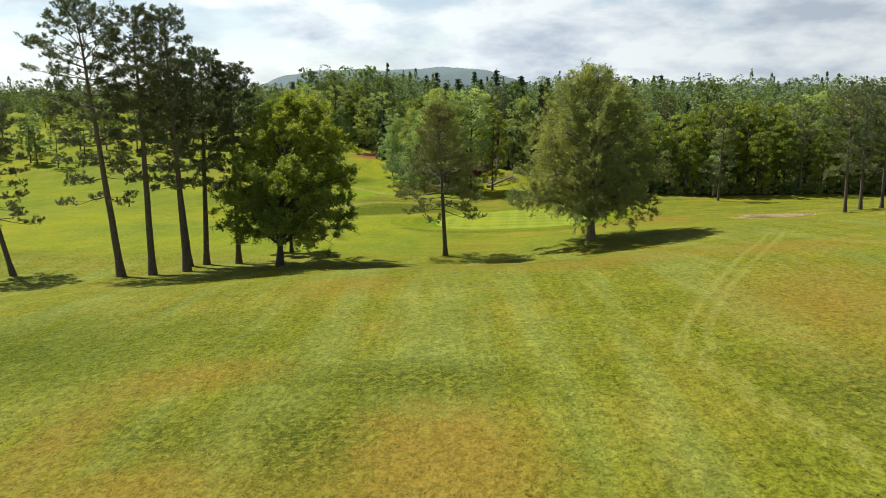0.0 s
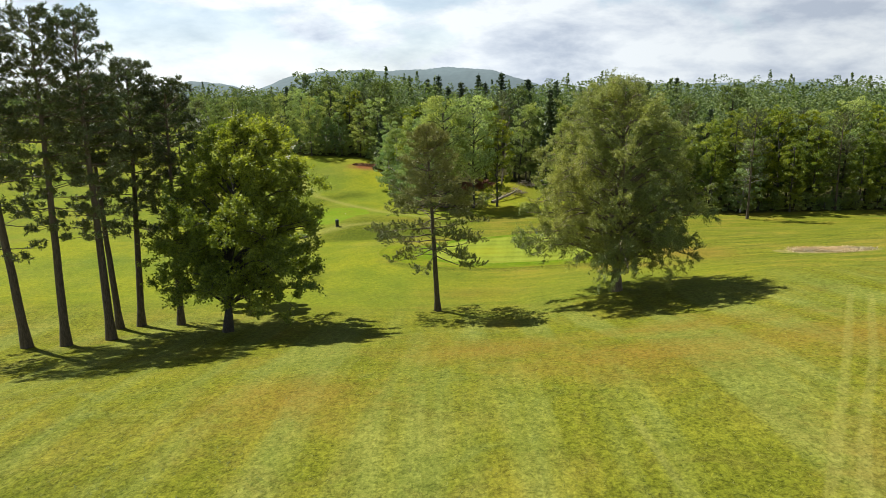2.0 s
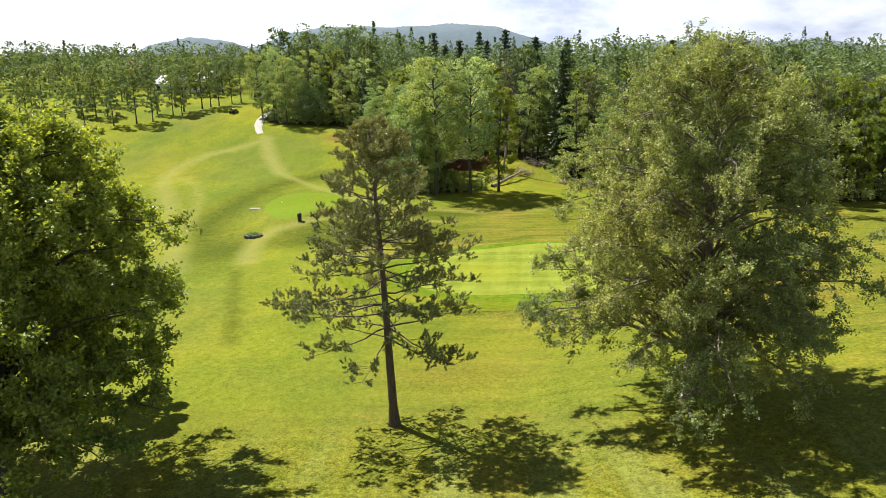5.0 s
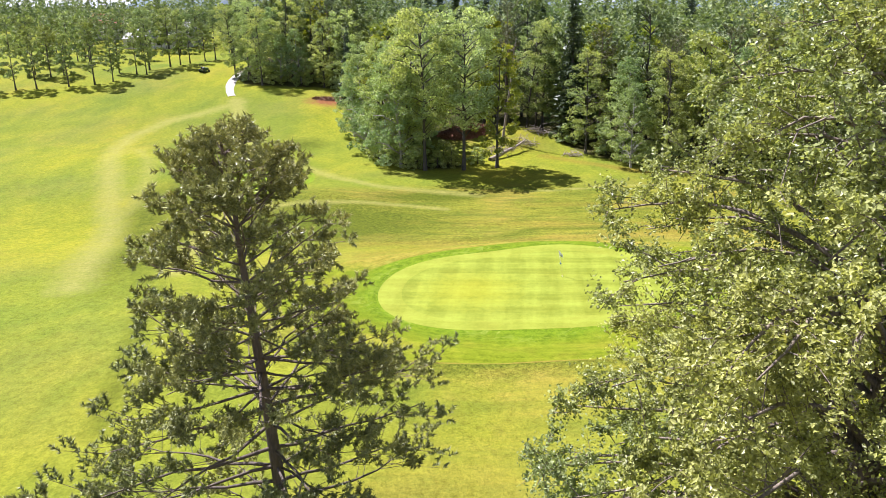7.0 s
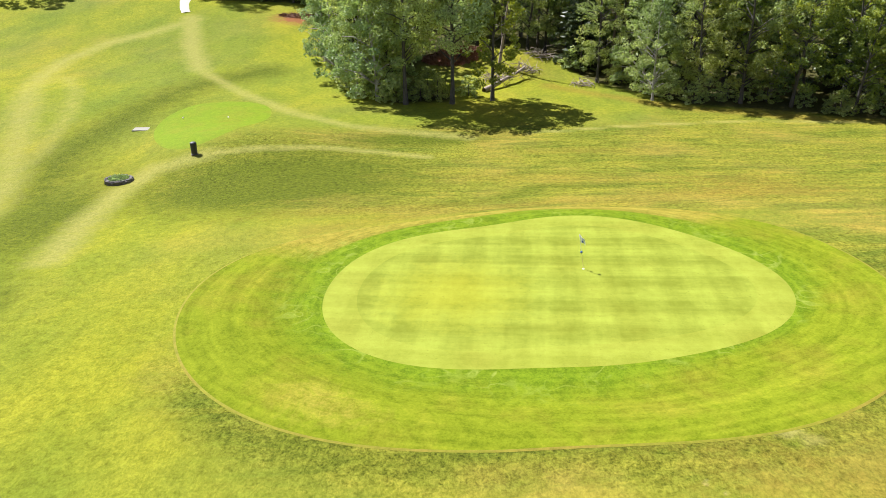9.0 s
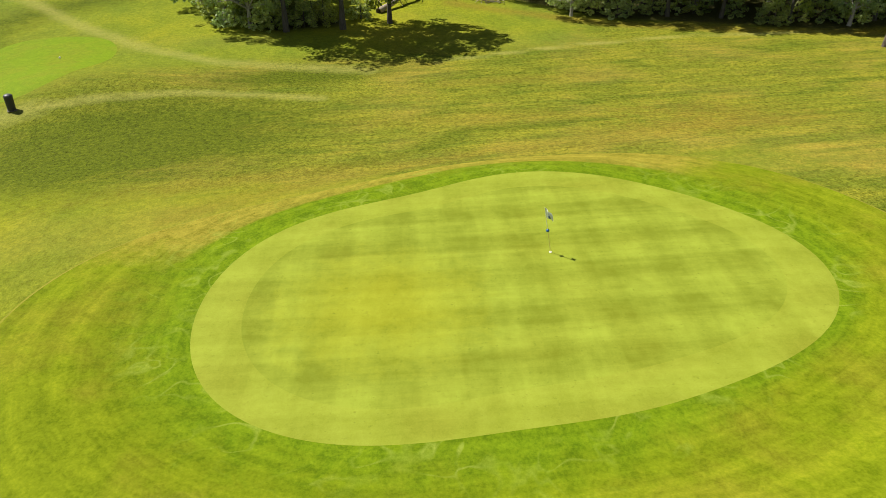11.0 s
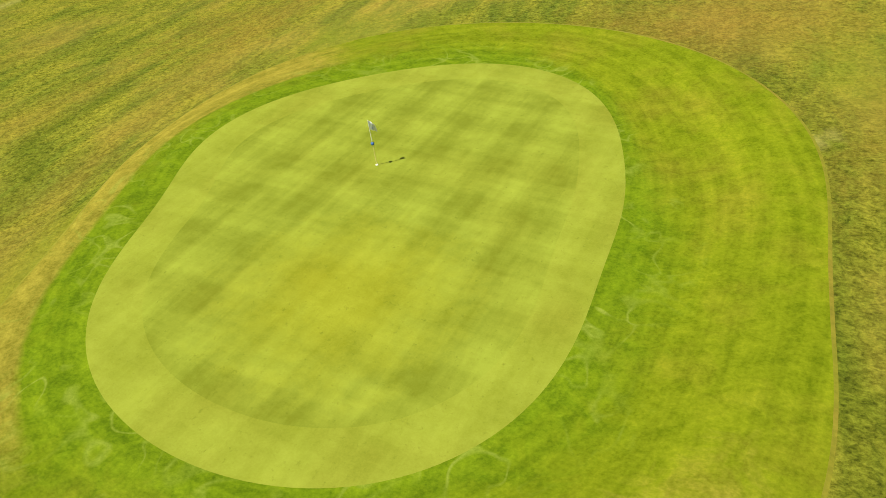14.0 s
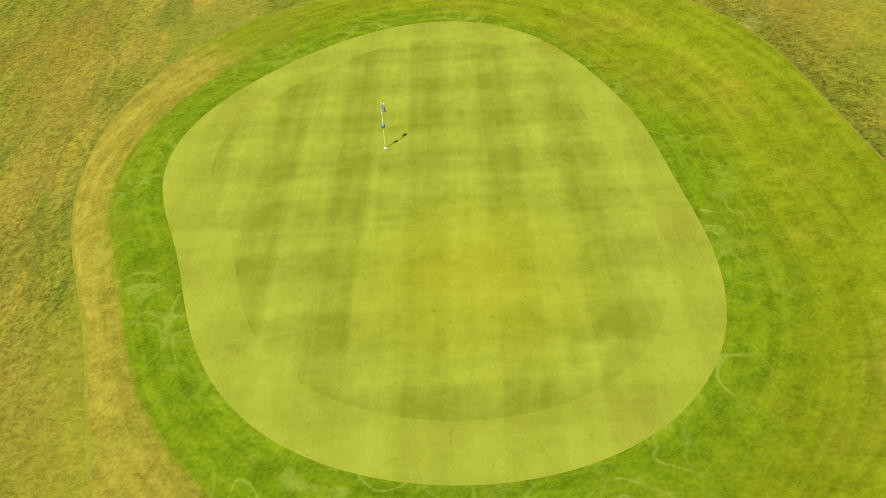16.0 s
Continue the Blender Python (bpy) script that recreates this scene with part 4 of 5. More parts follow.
def open_pine(seed, H, R, start, env, whorls, lean, girth, shoots, needles, tuft, width, spread_from=0.42, mat=PINE_LEAF, twigs=2.3, shoot=0.28):
    """A free-standing pine: few whorls of long branches, each ending in flat pads of upright needle shoots."""
    rng = np.random.default_rng(seed)
    w = Wood(9)
    t = np.linspace(0, 1, 14)
    wob = np.cumsum(rng.normal(0, 0.0025 * H, (14, 2)), 0) * t[:, None]
    axis = np.stack([wob[:, 0] + lean[0] * t, wob[:, 1] + lean[1] * t, t * H], -1)
    rad = girth * H * (1 - t) ** 0.8 + 0.02
    rad[0] *= 1.4
    w.limb(axis, rad)
    tips, ways = [], []
    for k in range(whorls):
        f = ((k + rng.uniform(0.3, 0.7)) / whorls) ** 0.82
        z = start + f * (H - start) * 0.985
        many = rng.integers(4, 6) if f < 0.35 else rng.integers(5, 8)
        turn = rng.uniform(0, 2 * math.pi)
        for b in range(many):
            az = turn + b * 2 * math.pi / many + rng.normal(0, 0.25)
            L = R * np.interp(f, np.linspace(0, 1, len(env)), env) * rng.uniform(0.62, 1.12)
            el = np.interp(f, [0, 0.25, 0.6, 1], [-0.30, -0.04, 0.20, 0.8]) + rng.normal(0, 0.10)
            u = np.linspace(0, 1, 7)
            out = np.array([math.cos(az), math.sin(az)])
            p0 = np.array([np.interp(z, axis[:, 2], axis[:, 0]), np.interp(z, axis[:, 2], axis[:, 1])])
            line = np.concatenate([p0 + out * (L * math.cos(el) * u)[:, None], (z + L * math.sin(el) * u + 0.10 * L * u ** 2.2)[:, None]], 1)
            line[1:] += np.cumsum(rng.normal(0, 0.014 * L, (6, 3)), 0)
            w.limb(line, np.linspace(0.015 + 0.009 * L, 0.010, 7), 5)
            side = np.array([-out[1], out[0], 0])
            forward = np.array([out[0], out[1], 0.1])
            first_leaf = spread_from if f < 0.45 else spread_from * 0.62
            for s in range(max(4, int(twigs * L + 2))):
                a = rng.uniform(first_leaf, 1.0) ** 0.85
                q0 = np.array([np.interp(a, u, line[:, n]) for n in range(3)])
                reach = (0.20 + 0.26 * (1 - a)) * L * rng.uniform(0.5, 1.2) + 0.12
                tw = side * (1 if s % 2 else -1) * rng.uniform(0.4, 1.0) + forward * 0.8 + rng.normal(0, 0.15, 3)
                tw /= np.linalg.norm(tw)
                q1 = q0 + tw * reach + (0, 0, 0.10 * reach)
                w.limb([q0, (q0 + q1) / 2 + rng.normal(0, 0.02, 3), q1], [0.011, 0.009, 0.005], 3)
                for e in range(shoots):
                    g = rng.uniform(0.5, 1.02)
                    d = tw * rng.uniform(0.1, 0.8) + rng.normal(0, 0.5, 3) + (0, 0, 0.75)
                    d /= np.linalg.norm(d)
                    tips.append(q0 + (q1 - q0) * g + rng.normal(0, 0.05, 3) + d * 0.2)
                    ways.append(d)
    tips, ways = np.array(tips), np.array(ways)
    return w.mesh("trunk", PINE_BARK), needle_mesh("crown", tips, ways, tuft, width, needles, rng, mat, shoot, (0.2, 0.9))


def spruce(seed, H, R, tiers, size):
    rng = np.random.default_rng(seed)
    w = Wood(6)
    w.limb([(0, 0, 0), (0, 0, H * 0.5), (0, 0, H)], [0.014 * H, 0.009 * H, 0.02])
    pts = []
    for k in range(tiers):
        f = k / tiers
        z, L = 1.5 + f * (H - 1.7), R * (1 - f) ** 0.85 + 0.15
        for b in range(7):
            az, r = rng.uniform(0, 2 * math.pi), L * rng.uniform(0.7, 1.15)
            for u in np.linspace(0.15, 1, max(3, int(r * 4))):
                pts.append((r * u * math.cos(az), r * u * math.sin(az), z - 0.35 * r * u + 0.15 * r * u * u))
    pts = np.array(pts)
    pts = np.repeat(pts, 2, 0) + rng.normal(0, 0.14, (len(pts) * 2, 3))
    return w.mesh("trunk", GREY_BARK), leaf_mesh("crown", pts, size, rng, SPRUCE_LEAF, 1.2, 1.9)


def plant(name, meshes, x, y, label, category="tree", group="", turn=0.0, scale=1.0, sink=0.08, squash=1.0):
    ob = thing(name, (x, y, float(height(x, y)) - sink), label, category, group, turn=turn)
    ob.scale = (scale * squash, scale * squash, scale)
    for n, me in zip(("trunk", "crown"), meshes):
        part(n, me, ob)
    return ob


ROUND = (0.55, 0.95, 1.0, 0.92, 0.72, 0.30)
# three trees that stand free before the green
plant("oak_tree", leafy(11, 14.8, 6.4, 2.7, (0.84, 1.0, 1.0, 0.84, 0.58, 0.2), 92, 8, 6, 30, 0.118, OAK_LEAF, GREY_BARK, (0.4, 2.0), 0.019, 0.06, 0.14, 0.9, (0.7, 0.8)), -14.0, 62.7, "broad dark green oak with low branches on mown grass")
plant("lime_tree", leafy(23, 16.9, 7.0, 3.6, (0.97, 1.03, 1.02, 0.96, 0.84, 0.60, 0.22), 140, 9, 6, 35, 0.071, LIME_LEAF, TWIG_BARK, (-0.4, 0.0), 0.021, 0.12, 0.08, 1.1, (-0.8, -0.4)), 15.85, 70.5, "large grey-green lime tree with a wide crown reaching low")
plant("pine_tree", open_pine(5, 15.0, 4.15, 4.2, (0.90, 0.96, 1.0, 0.90, 0.76, 0.64, 0.52, 0.38, 0.12), 21, (-0.75, -0.1), 0.0145, 6, 40, 0.12, 0.0165, spread_from=0.34, shoot=0.27), 1.12, 70.2, "single pine with a bare lower trunk on mown grass")

# the row of tall pines
TOPPY = (0.8, 0.85, 0.75, 0.85, 0.95, 1.0, 0.9, 0.65, 0.3)
for seed, x, y, H, R, start, lean in ((31, -38.7, 63, 17, 4.2, 4.5, (-3.2, 0)), (32, -27.6, 60.6, 23.2, 4.6, 6.5, (-1.6, 0)), (33, -24.8, 60.6, 22.3, 3.3, 8, (0.3, 0)), (34, -22.2, 61.9, 22.5, 3.5, 7, (-0.5, 0)),
                                      (35, -23.2, 65.4, 18.5, 2.8, 8, (-0.9, 0)), (36, -21.8, 66.0, 19.6, 3.3, 7.5, (0.9, 0)), (37, -18.7, 66.0, 18.3, 3.0, 6.5, (0.4, 0))):
    plant("pine_tree", open_pine(seed, H, R * 0.98, start, TOPPY, 15, lean, 0.0135, 5, 13, 0.22, 0.028, 0.45, DARK_PINE, 2.2), x, y, "tall dark pine with a long bare trunk", group="row of tall pines")
plant("maple_tree", broadleaf(41, 8.5, 3.0, 1.6, ROUND, 40, 5000, 0.26, OAK_LEAF, GREY_BARK), -15.0, 72.5, "small leafy tree behind the oak")
for seed, x, y, H in ((51, 52.8, 91.5, 15.4), (52, 56.0, 93.7, 16.2), (53, 58.8, 93.7, 15.0)):
    plant("pine_tree", pine(seed, H, 3.6, 4.5, TOPPY, 18, 8, 0.30, 8, (-0.8, 0), 0.4, 0.0135, 0.026), x, y, "slender pine at the edge of the rise", group="pines on the rise")

# woodland edge: a few kinds, planted by the wood's outline
def kinds(n, size, leaf=WOOD_LEAF):
    return [broadleaf(61, 19, 4.4, 2.6, ROUND, 100, n, size, leaf, GREY_BARK, lump=0.15, each=4, girth=0.011),
            broadleaf(62, 22, 4.8, 3.6, (0.6, 0.85, 1, 1, 0.8, 0.35), 110, n, size, leaf, GREY_BARK, lump=0.15, each=4, girth=0.011),
            broadleaf(63, 16, 4.2, 1.2, (0.85, 1, 0.95, 0.8, 0.6, 0.25), 95, n, size * 0.95, PALE_LEAF, PALE_BARK, lump=0.15, each=4, girth=0.011),
            broadleaf(64, 18, 3.8, 2.0, (0.7, 0.95, 1, 0.95, 0.8, 0.4), 95, n, size, OAK_LEAF, GREY_BARK, lump=0.15, each=4, girth=0.011),
            pine(65, 20, 3.6, 6, TOPPY, 15, 6, 0.36, 6, (0, 0), 0.4, 0.0115, 0.045),
            spruce(66, 21, 3.2, 26, 0.42)]


KINDS = kinds(7000, 0.215) + kinds(2800, 0.42, FAR_LEAF)[:4] + [broadleaf(68, 22, 5.6, 6.5, (0.5, 0.85, 1, 1, 0.85, 0.4), 120, 9500, 0.225, WOOD_LEAF, GREY_BARK, lump=0.15, each=3, girth=0.0105)]
BUSH = broadleaf(67, 5.0, 2.6, 0.3, (1.0, 1, 0.95, 0.8, 0.5, 0.2), 46, 850, 0.31, WOOD_LEAF, GREY_BARK, each=6)
WORDS = ("woodland tree in full summer leaf", "tall woodland tree in full leaf", "young pale green woodland tree", "dark green woodland tree", "tall pine among the woodland trees", "dark conical spruce in the wood")
rng = np.random.default_rng(7)
first = {}


def wood_tree(k, x, y, scale, group="woodland edge", squash=1.0):
    if k not in first:
        first[k] = plant(("woodland_tree", "woodland_tree", "young_tree", "woodland_tree", "pine_tree", "spruce_tree")[k % 6 if k < 10 else 1], KINDS[k], x, y, WORDS[k % 6 if k < 10 else 1], "tree", group, rng.uniform(0, 360), scale, 0.1, squash)
        return first[k]
    m = pose(x, y, float(height(x, y)) - 0.1, rng.normal(0, 1.5), rng.normal(0, 1.5), rng.uniform(0, 360))
    ob = copy_thing(first[k], m)
    ob.scale = (scale * squash, scale * squash, scale)
    return ob


for k, x, y, s in ((10, 0.9, 155.0, 1.0), (10, 6.4, 155.2, 1.0), (2, -2.6, 156.8, 1.05), (2, -5.5, 160.5, 1.1), (2, -9.0, 169.0, 0.95), (0, -2.0, 162, 0.95), (3, 11.2, 157.0, 0.98), (2, -12.5, 180, 0.8), (4, 55, 141.2, 0.95), (2, 30.4, 157.2, 0.75), (0, 35.2, 160, 0.85)):
    wood_tree(k, x, y, s)
for x in np.arange(-43, 112, 5.2):
    for d in (1.5, 7.0, 13.0, 20.0):
        px, dd = x + rng.uniform(-1.8, 1.8), d + rng.uniform(-1.2, 2.0)
        py = float(wood_edge(px)) + dd
        if -1 < px < 21 and py < 181:
            continue
        k = int(rng.choice(6, p=(0.30, 0.26, 0.16, 0.16, 0.09, 0.03) if px < 30 else (0.18, 0.18, 0.05, 0.36, 0.19, 0.04)))
        k = k + 6 if d > 10 and k < 4 else k
        wood_tree(k, px, py, float(rng.uniform(0.72, 1.0) if d < 6 else rng.uniform(0.85, 1.12)) * (0.86 if px < -8 else 1.0))
for px, s in ((-4.8, 1.12), (-2.1, 1.2), (0.5, 1.05), (4.8, 1.14), (10.4, 1.24), (12.3, 1.12), (16.8, 1.26), (25.8, 1.16), (27.4, 1.05), (34.8, 1.12), (42.5, 1.0), (63.2, 1.1), (73.1, 1.15), (-51.9, 0.8)):
    wood_tree(5, px, 248 + rng.uniform(-6, 6), s, "woodland edge", float(rng.uniform(0.9, 1.5)))
bush = None
for x in np.arange(-42, 100, 2.1):
    px = x + rng.uniform(-1.2, 1.2)
    py = float(wood_edge(px)) + rng.uniform(1.0, 5.0)
    if 0 < px < 22 and py < 188:
        continue
    s = float(rng.uniform(0.4, 0.8) * (1.35 if px < -4 else 1.0))
    if bush is None:
        bush = plant("bush", BUSH, px, py, "leafy shrub under the woodland trees", "bush", "woodland shrubs", 0, s)
    else:
        ob = copy_thing(bush, pose(px, py, float(height(px, py)) - 0.05, 0, 0, rng.uniform(0, 360)))
        ob.scale = (s * 1.15, s * 1.15, s)

for px, py, s in ((-2.8, 157.2, 0.75), (0.2, 157.6, 0.6), (8.4, 159.4, 0.5), (-6.5, 163, 0.8), (-8.5, 171, 0.8), (-2.5, 166, 0.9), (-0.6, 156.0, 0.55), (2.6, 156.6, 0.5), (4.6, 157.6, 0.55), (-4.4, 159.2, 0.7), (3.4, 159.5, 0.7)):
    ob = copy_thing(bush, pose(px, py, float(height(px, py)) - 0.05, 0, 0, rng.uniform(0, 360)))
    ob.scale = (s * 1.15, s * 1.15, s)

# rows of small trees by the far fairway
PARK = [broadleaf(71, 14.5, 3.0, 3.2, (0.6, 1, 1, 0.9, 0.75, 0.35), 60, 3000, 0.235, PARK_LEAF, GREY_BARK, each=3, girth=0.012), broadleaf(72, 13, 2.7, 2.6, (0.7, 1, 0.9, 0.8, 0.6, 0.3), 56, 2800, 0.235, PARK_LEAF, GREY_BARK, each=3, girth=0.012),
        broadleaf(73, 14, 3.2, 3.0, ROUND, 40, 620, 0.50, PARK_LEAF, GREY_BARK, each=6, girth=0.012, sides=5)]
park_first = {}
SPOTS = [(-97.5, 209), (-94, 209), (-89, 210), (-85, 211), (-87, 221), (-79, 213), (-74, 214.5), (-71, 217), (-68.5, 224), (-66, 223.5), (-64, 233), (-63, 237), (-62, 241), (-60.5, 248), (-58.7, 251), (-73, 225), (-67.5, 229)]
SPOTS += [(-57 - 2 * k + rng.uniform(-1, 1), 258 + 8 * k) for k in range(7)]
SPOTS += [(rng.uniform(-190, -84), rng.uniform(216, 300)) for k in range(48)] + [(rng.uniform(-84, -66), rng.uniform(245, 310)) for k in range(14)] + [(rng.uniform(-190, -98), rng.uniform(186, 212)) for k in range(34)]
for n, (x, y) in enumerate(SPOTS):
    k = n % 2 if n < 30 else 2
    s = float(rng.uniform(0.68, 0.95))
    if k not in park_first:
        park_first[k] = plant("park_tree", PARK[k], x, y, "slim young tree beside the fairway", "tree", "rows by the far fairway", 0, s)
    else:
        ob = copy_thing(park_first[k], pose(x, y, float(height(x, y)) - 0.08, 0, 0, rng.uniform(0, 360)))
        ob.scale = (s, s, s)


def far_woods(name, spots, label, quads, size, low=13, high=22):
    """Woods too far to tell tree from tree: leafy domes close together, in one mesh."""
    r = np.random.default_rng(len(spots))
    spots = np.asarray(spots)
    n = len(spots)
    H, R = r.uniform(low, high, n), r.uniform(3.0, 4.8, n)
    conifer = r.uniform(size=n) < 0.09
    az, f = r.uniform(0, 2 * math.pi, (n, quads)), r.uniform(0, 1, (n, quads)) ** 0.8
    shape = np.where(conifer[:, None], 0.75 * (1 - f) + 0.03, np.sqrt(np.clip(1 - ((f - 0.3) / 0.72) ** 2, 0.005, 1)))
    rad = R[:, None] * shape * np.sqrt(r.uniform(0.3, 1.12, (n, quads)))
    top = np.where(conifer, H * 1.12, H)[:, None]
    z = height(spots[:, 0], spots[:, 1])[:, None] + top * (0.28 + 0.72 * f)
    pts = np.stack([spots[:, :1] + rad * np.cos(az), spots[:, 1:] + rad * np.sin(az), z], -1).reshape(-1, 3)
    return tagged(new(name, leaf_mesh("crowns", pts, size, r, FAR_LEAF, 1.6, 1.4)), label, "woods", kind="stuff")


spots = []
for y in np.arange(180, 330, 6.0):
    for x in np.arange(-44, 0.62 * y + 25, 6.6):
        px, py = x + rng.uniform(-2.4, 2.4), y + rng.uniform(-2.4, 2.4)
        if py > float(wood_edge(px)) + 23:
            spots.append((px, py))
far_woods("woods", spots, "dense mixed woodland canopy", 165, 0.64, 13.5, 22.5)
spots = [(x + rng.uniform(-3, 3), y + rng.uniform(-3, 3)) for y in np.arange(285, 345, 9) for x in np.arange(-0.72 * y - 20, -62, 7.5)]
far_woods("woods_beyond_the_fairway", spots, "woodland behind the rows of park trees", 170, 0.62, 11, 17)
spots = [(x + rng.uniform(-3, 3), y + rng.uniform(-3, 3)) for y in np.arange(312, 420, 9) for x in np.arange(-0.66 * y - 20, 0.66 * y + 20, 9.5)]
far_woods("far_woods", spots, "woodland reaching to the skyline", 110, 0.82, 8, 14)
spots = [(x + rng.uniform(-8, 8), y + rng.uniform(-8, 8)) for y in np.arange(430, 1250, 40) for x in np.arange(-0.66 * y - 20, 0.66 * y + 20, 17)]
far_woods("distant_woods", spots, "distant woods in the valley", 26, 3.2, 8, 12)

# rough grass standing in tufts on the near hillside
rg = np.random.default_rng(12)
n = 40000
tx, ty = rg.uniform(-24, 27, n), 11 + 52 * rg.uniform(0, 1, n) ** 1.3
tz = height(tx, ty)
a = rg.uniform(0, 2 * math.pi, n)
wide, tall = rg.uniform(0.015, 0.045, n), rg.uniform(0.02, 0.06, n)
lean_x, lean_y = rg.normal(0, 0.09, n), rg.normal(0, 0.09, n)
foot = np.stack([tx, ty, tz - 0.01], -1)
side = np.stack([np.cos(a) * wide, np.sin(a) * wide, 0 * a], -1)
tip = foot + np.stack([lean_x, lean_y, tall], -1)
tagged(new("rough_grass", mesh("blades", np.stack([foot - side, foot + side, tip], 1).reshape(-1, 3), np.arange(3 * n).reshape(-1, 3), BLADE)), "tufts of mown rough grass", "grass", kind="stuff")


# ---------------------------------------------------------------- things
def on(x, y, up=0.0):
    return (x, y, float(height(x, y)) + up)


def rod(bm, a, b, r0, r1=None, seg=10):
    a, b = Vector(a), Vector(b)
    m = Matrix.Translation((a + b) / 2) @ (b - a).to_track_quat("Z", "Y").to_matrix().to_4x4()
    bmesh.ops.create_cone(bm, cap_ends=True, segments=seg, radius1=r0, radius2=r0 if r1 is None else r1, depth=(b - a).length, matrix=m)


def block(bm, centre, size, turn=(0, 0, 0), bevel=0.0):
    r = bmesh.ops.create_cube(bm, size=1, matrix=pose(*centre, *turn) @ Matrix.Diagonal((*size, 1)))
    if bevel:
        edges = {e for v in r["verts"] for e in v.link_edges}
        bmesh.ops.bevel(bm, geom=list(edges), offset=bevel, segments=2, affect="EDGES")


WHITE = plain("white_paint", (0.8, 0.8, 0.78), 0.4, 0, 5, 0.05, 0.02)
BLUE = plain("blue_plastic", (0.025, 0.10, 0.30), 0.35, 0, 5, 0.1, 0.02)
FLAG = plain("white_nylon", (0.78, 0.80, 0.84), 0.6, 0, 6, 0.06, 0.1)
BLACK = plain("black_plastic", (0.018, 0.02, 0.02), 0.5, 0, 6, 0.3, 0.1)
STONE = plain("grey_stone", (0.10, 0.09, 0.075), 0.85, 0, 4, 0.4, 0.6)
CONCRETE = plain("pale_concrete", (0.22, 0.21, 0.15), 0.85, 0, 3, 0.15, 0.2)
RENDERED = plain("pale_render", (0.66, 0.63, 0.57), 0.85, 0, 1.2, 0.08, 0.1)
TILES = plain("red_roof_tiles", (0.36, 0.13, 0.075), 0.85, 0, 2.5, 0.3, 0.4)
GREY_ROOF = plain("grey_roof", (0.45, 0.44, 0.42), 0.7, 0, 1.5, 0.15, 0.2)
GLASS_DARK = plain("dark_window", (0.03, 0.035, 0.04), 0.1, 0, 1, 0.2, 0.0)
STRAW = leaf_material("bleached_straw", (0.38, 0.30, 0.17), (0.68, 0.56, 0.36), (1, 1, 1), 0.8, 0.2)
YELLOW = plain("yellow_paint", (0.72, 0.62, 0.22), 0.45, 0, 5, 0.06, 0.02)
RUBBER = plain("black_rubber", (0.02, 0.02, 0.02), 0.8, 0, 6, 0.2, 0.2)
MACHINE = plain("dark_green_paint", (0.03, 0.07, 0.03), 0.4, 0, 3, 0.15, 0.05)


def flagstick():
    e = thing("flagstick", on(13.53, 106.36, 0.035), "white golf flagstick with a white flag and blue ball", "flagstick")
    lean = lambda z: (-0.19 * z, 0.0, z)
    bm = bmesh.new()
    rod(bm, lean(1.05), lean(2.10), 0.012, 0.009)
    part_bm("upper_pole", bm, WHITE, e, "white upper part of the pole")
    bm = bmesh.new()
    rod(bm, lean(-0.1), lean(1.05), 0.014, 0.012)
    part_bm("lower_pole", bm, YELLOW, e, "pale yellow lower part of the pole")
    bm = bmesh.new()
    bmesh.ops.create_uvsphere(bm, u_segments=16, v_segments=10, radius=0.07, matrix=pose(*lean(1.03)))
    part_bm("ball", bm, BLUE, e, "small blue ball on the pole")
    bm = bmesh.new()
    rod(bm, (0, 0, -0.02), (0, 0, 0.012), 0.056, 0.054, 20)
    part_bm("cup", bm, WHITE, e, "white cup in the hole")
    # the flag hangs in folds from the top
    u, v = np.meshgrid(np.linspace(0, 1, 16), np.linspace(0, 1, 10))
    z = 2.09 - 0.40 * v * (1 - 0.15 * u) - 0.26 * u ** 1.2
    x = -0.19 * z + 0.20 * u + 0.05 * np.sin(7 * u + 2 * v) * u
    y = 0.01 - 0.14 * u + 0.07 * np.sin(9 * u + 1.2 * v) * u
    f = np.stack([x, y, z], -1).reshape(-1, 3)
    i, j = np.meshgrid(np.arange(9), np.arange(15), indexing="ij")
    q = np.stack([i * 16 + j, i * 16 + j + 1, (i + 1) * 16 + j + 1, (i + 1) * 16 + j], -1)
    cloth = part("flag", mesh("flag", f, q.reshape(-1, 4), FLAG, True), e, "white flag hanging in folds")
    cloth.modifiers.new("thickness", "SOLIDIFY").thickness = 0.006
    # blue emblem, a plain patch
    patch = part("emblem", mesh("emblem", f + (-0.006, -0.008, 0), q[5:8, 8:11].reshape(-1, 4), BLUE, True), cloth, "plain blue patch")
    patch.modifiers.new("thickness", "SOLIDIFY").thickness = 0.02


def litter_bin():
    e = thing("litter_bin", on(-17.7, 135.4), "black upright litter bin beside the tee", "bin", turn=20)
    bm = bmesh.new()
    rod(bm, (0, 0, 0), (0, 0, 1.02), 0.27, 0.30, 24)
    block(bm, (0, 0, 1.04), (0.5, 0.5, 0.06), (0, 0, 0), 0.025)
    part_bm("body", bm, BLACK, e)
    bm = bmesh.new()
    bmesh.ops.create_uvsphere(bm, u_segments=20, v_segments=10, radius=0.31, matrix=pose(0, 0, 1.06) @ Matrix.Diagonal((1, 1, 0.55, 1)))
    part_bm("lid", bm, BLACK, e, "domed black lid")
    bm = bmesh.new()
    block(bm, (0, 0, 0.03), (0.62, 0.62, 0.06), (0, 0, 0), 0.015)
    part_bm("foot", bm, STONE, e, "square stone foot")


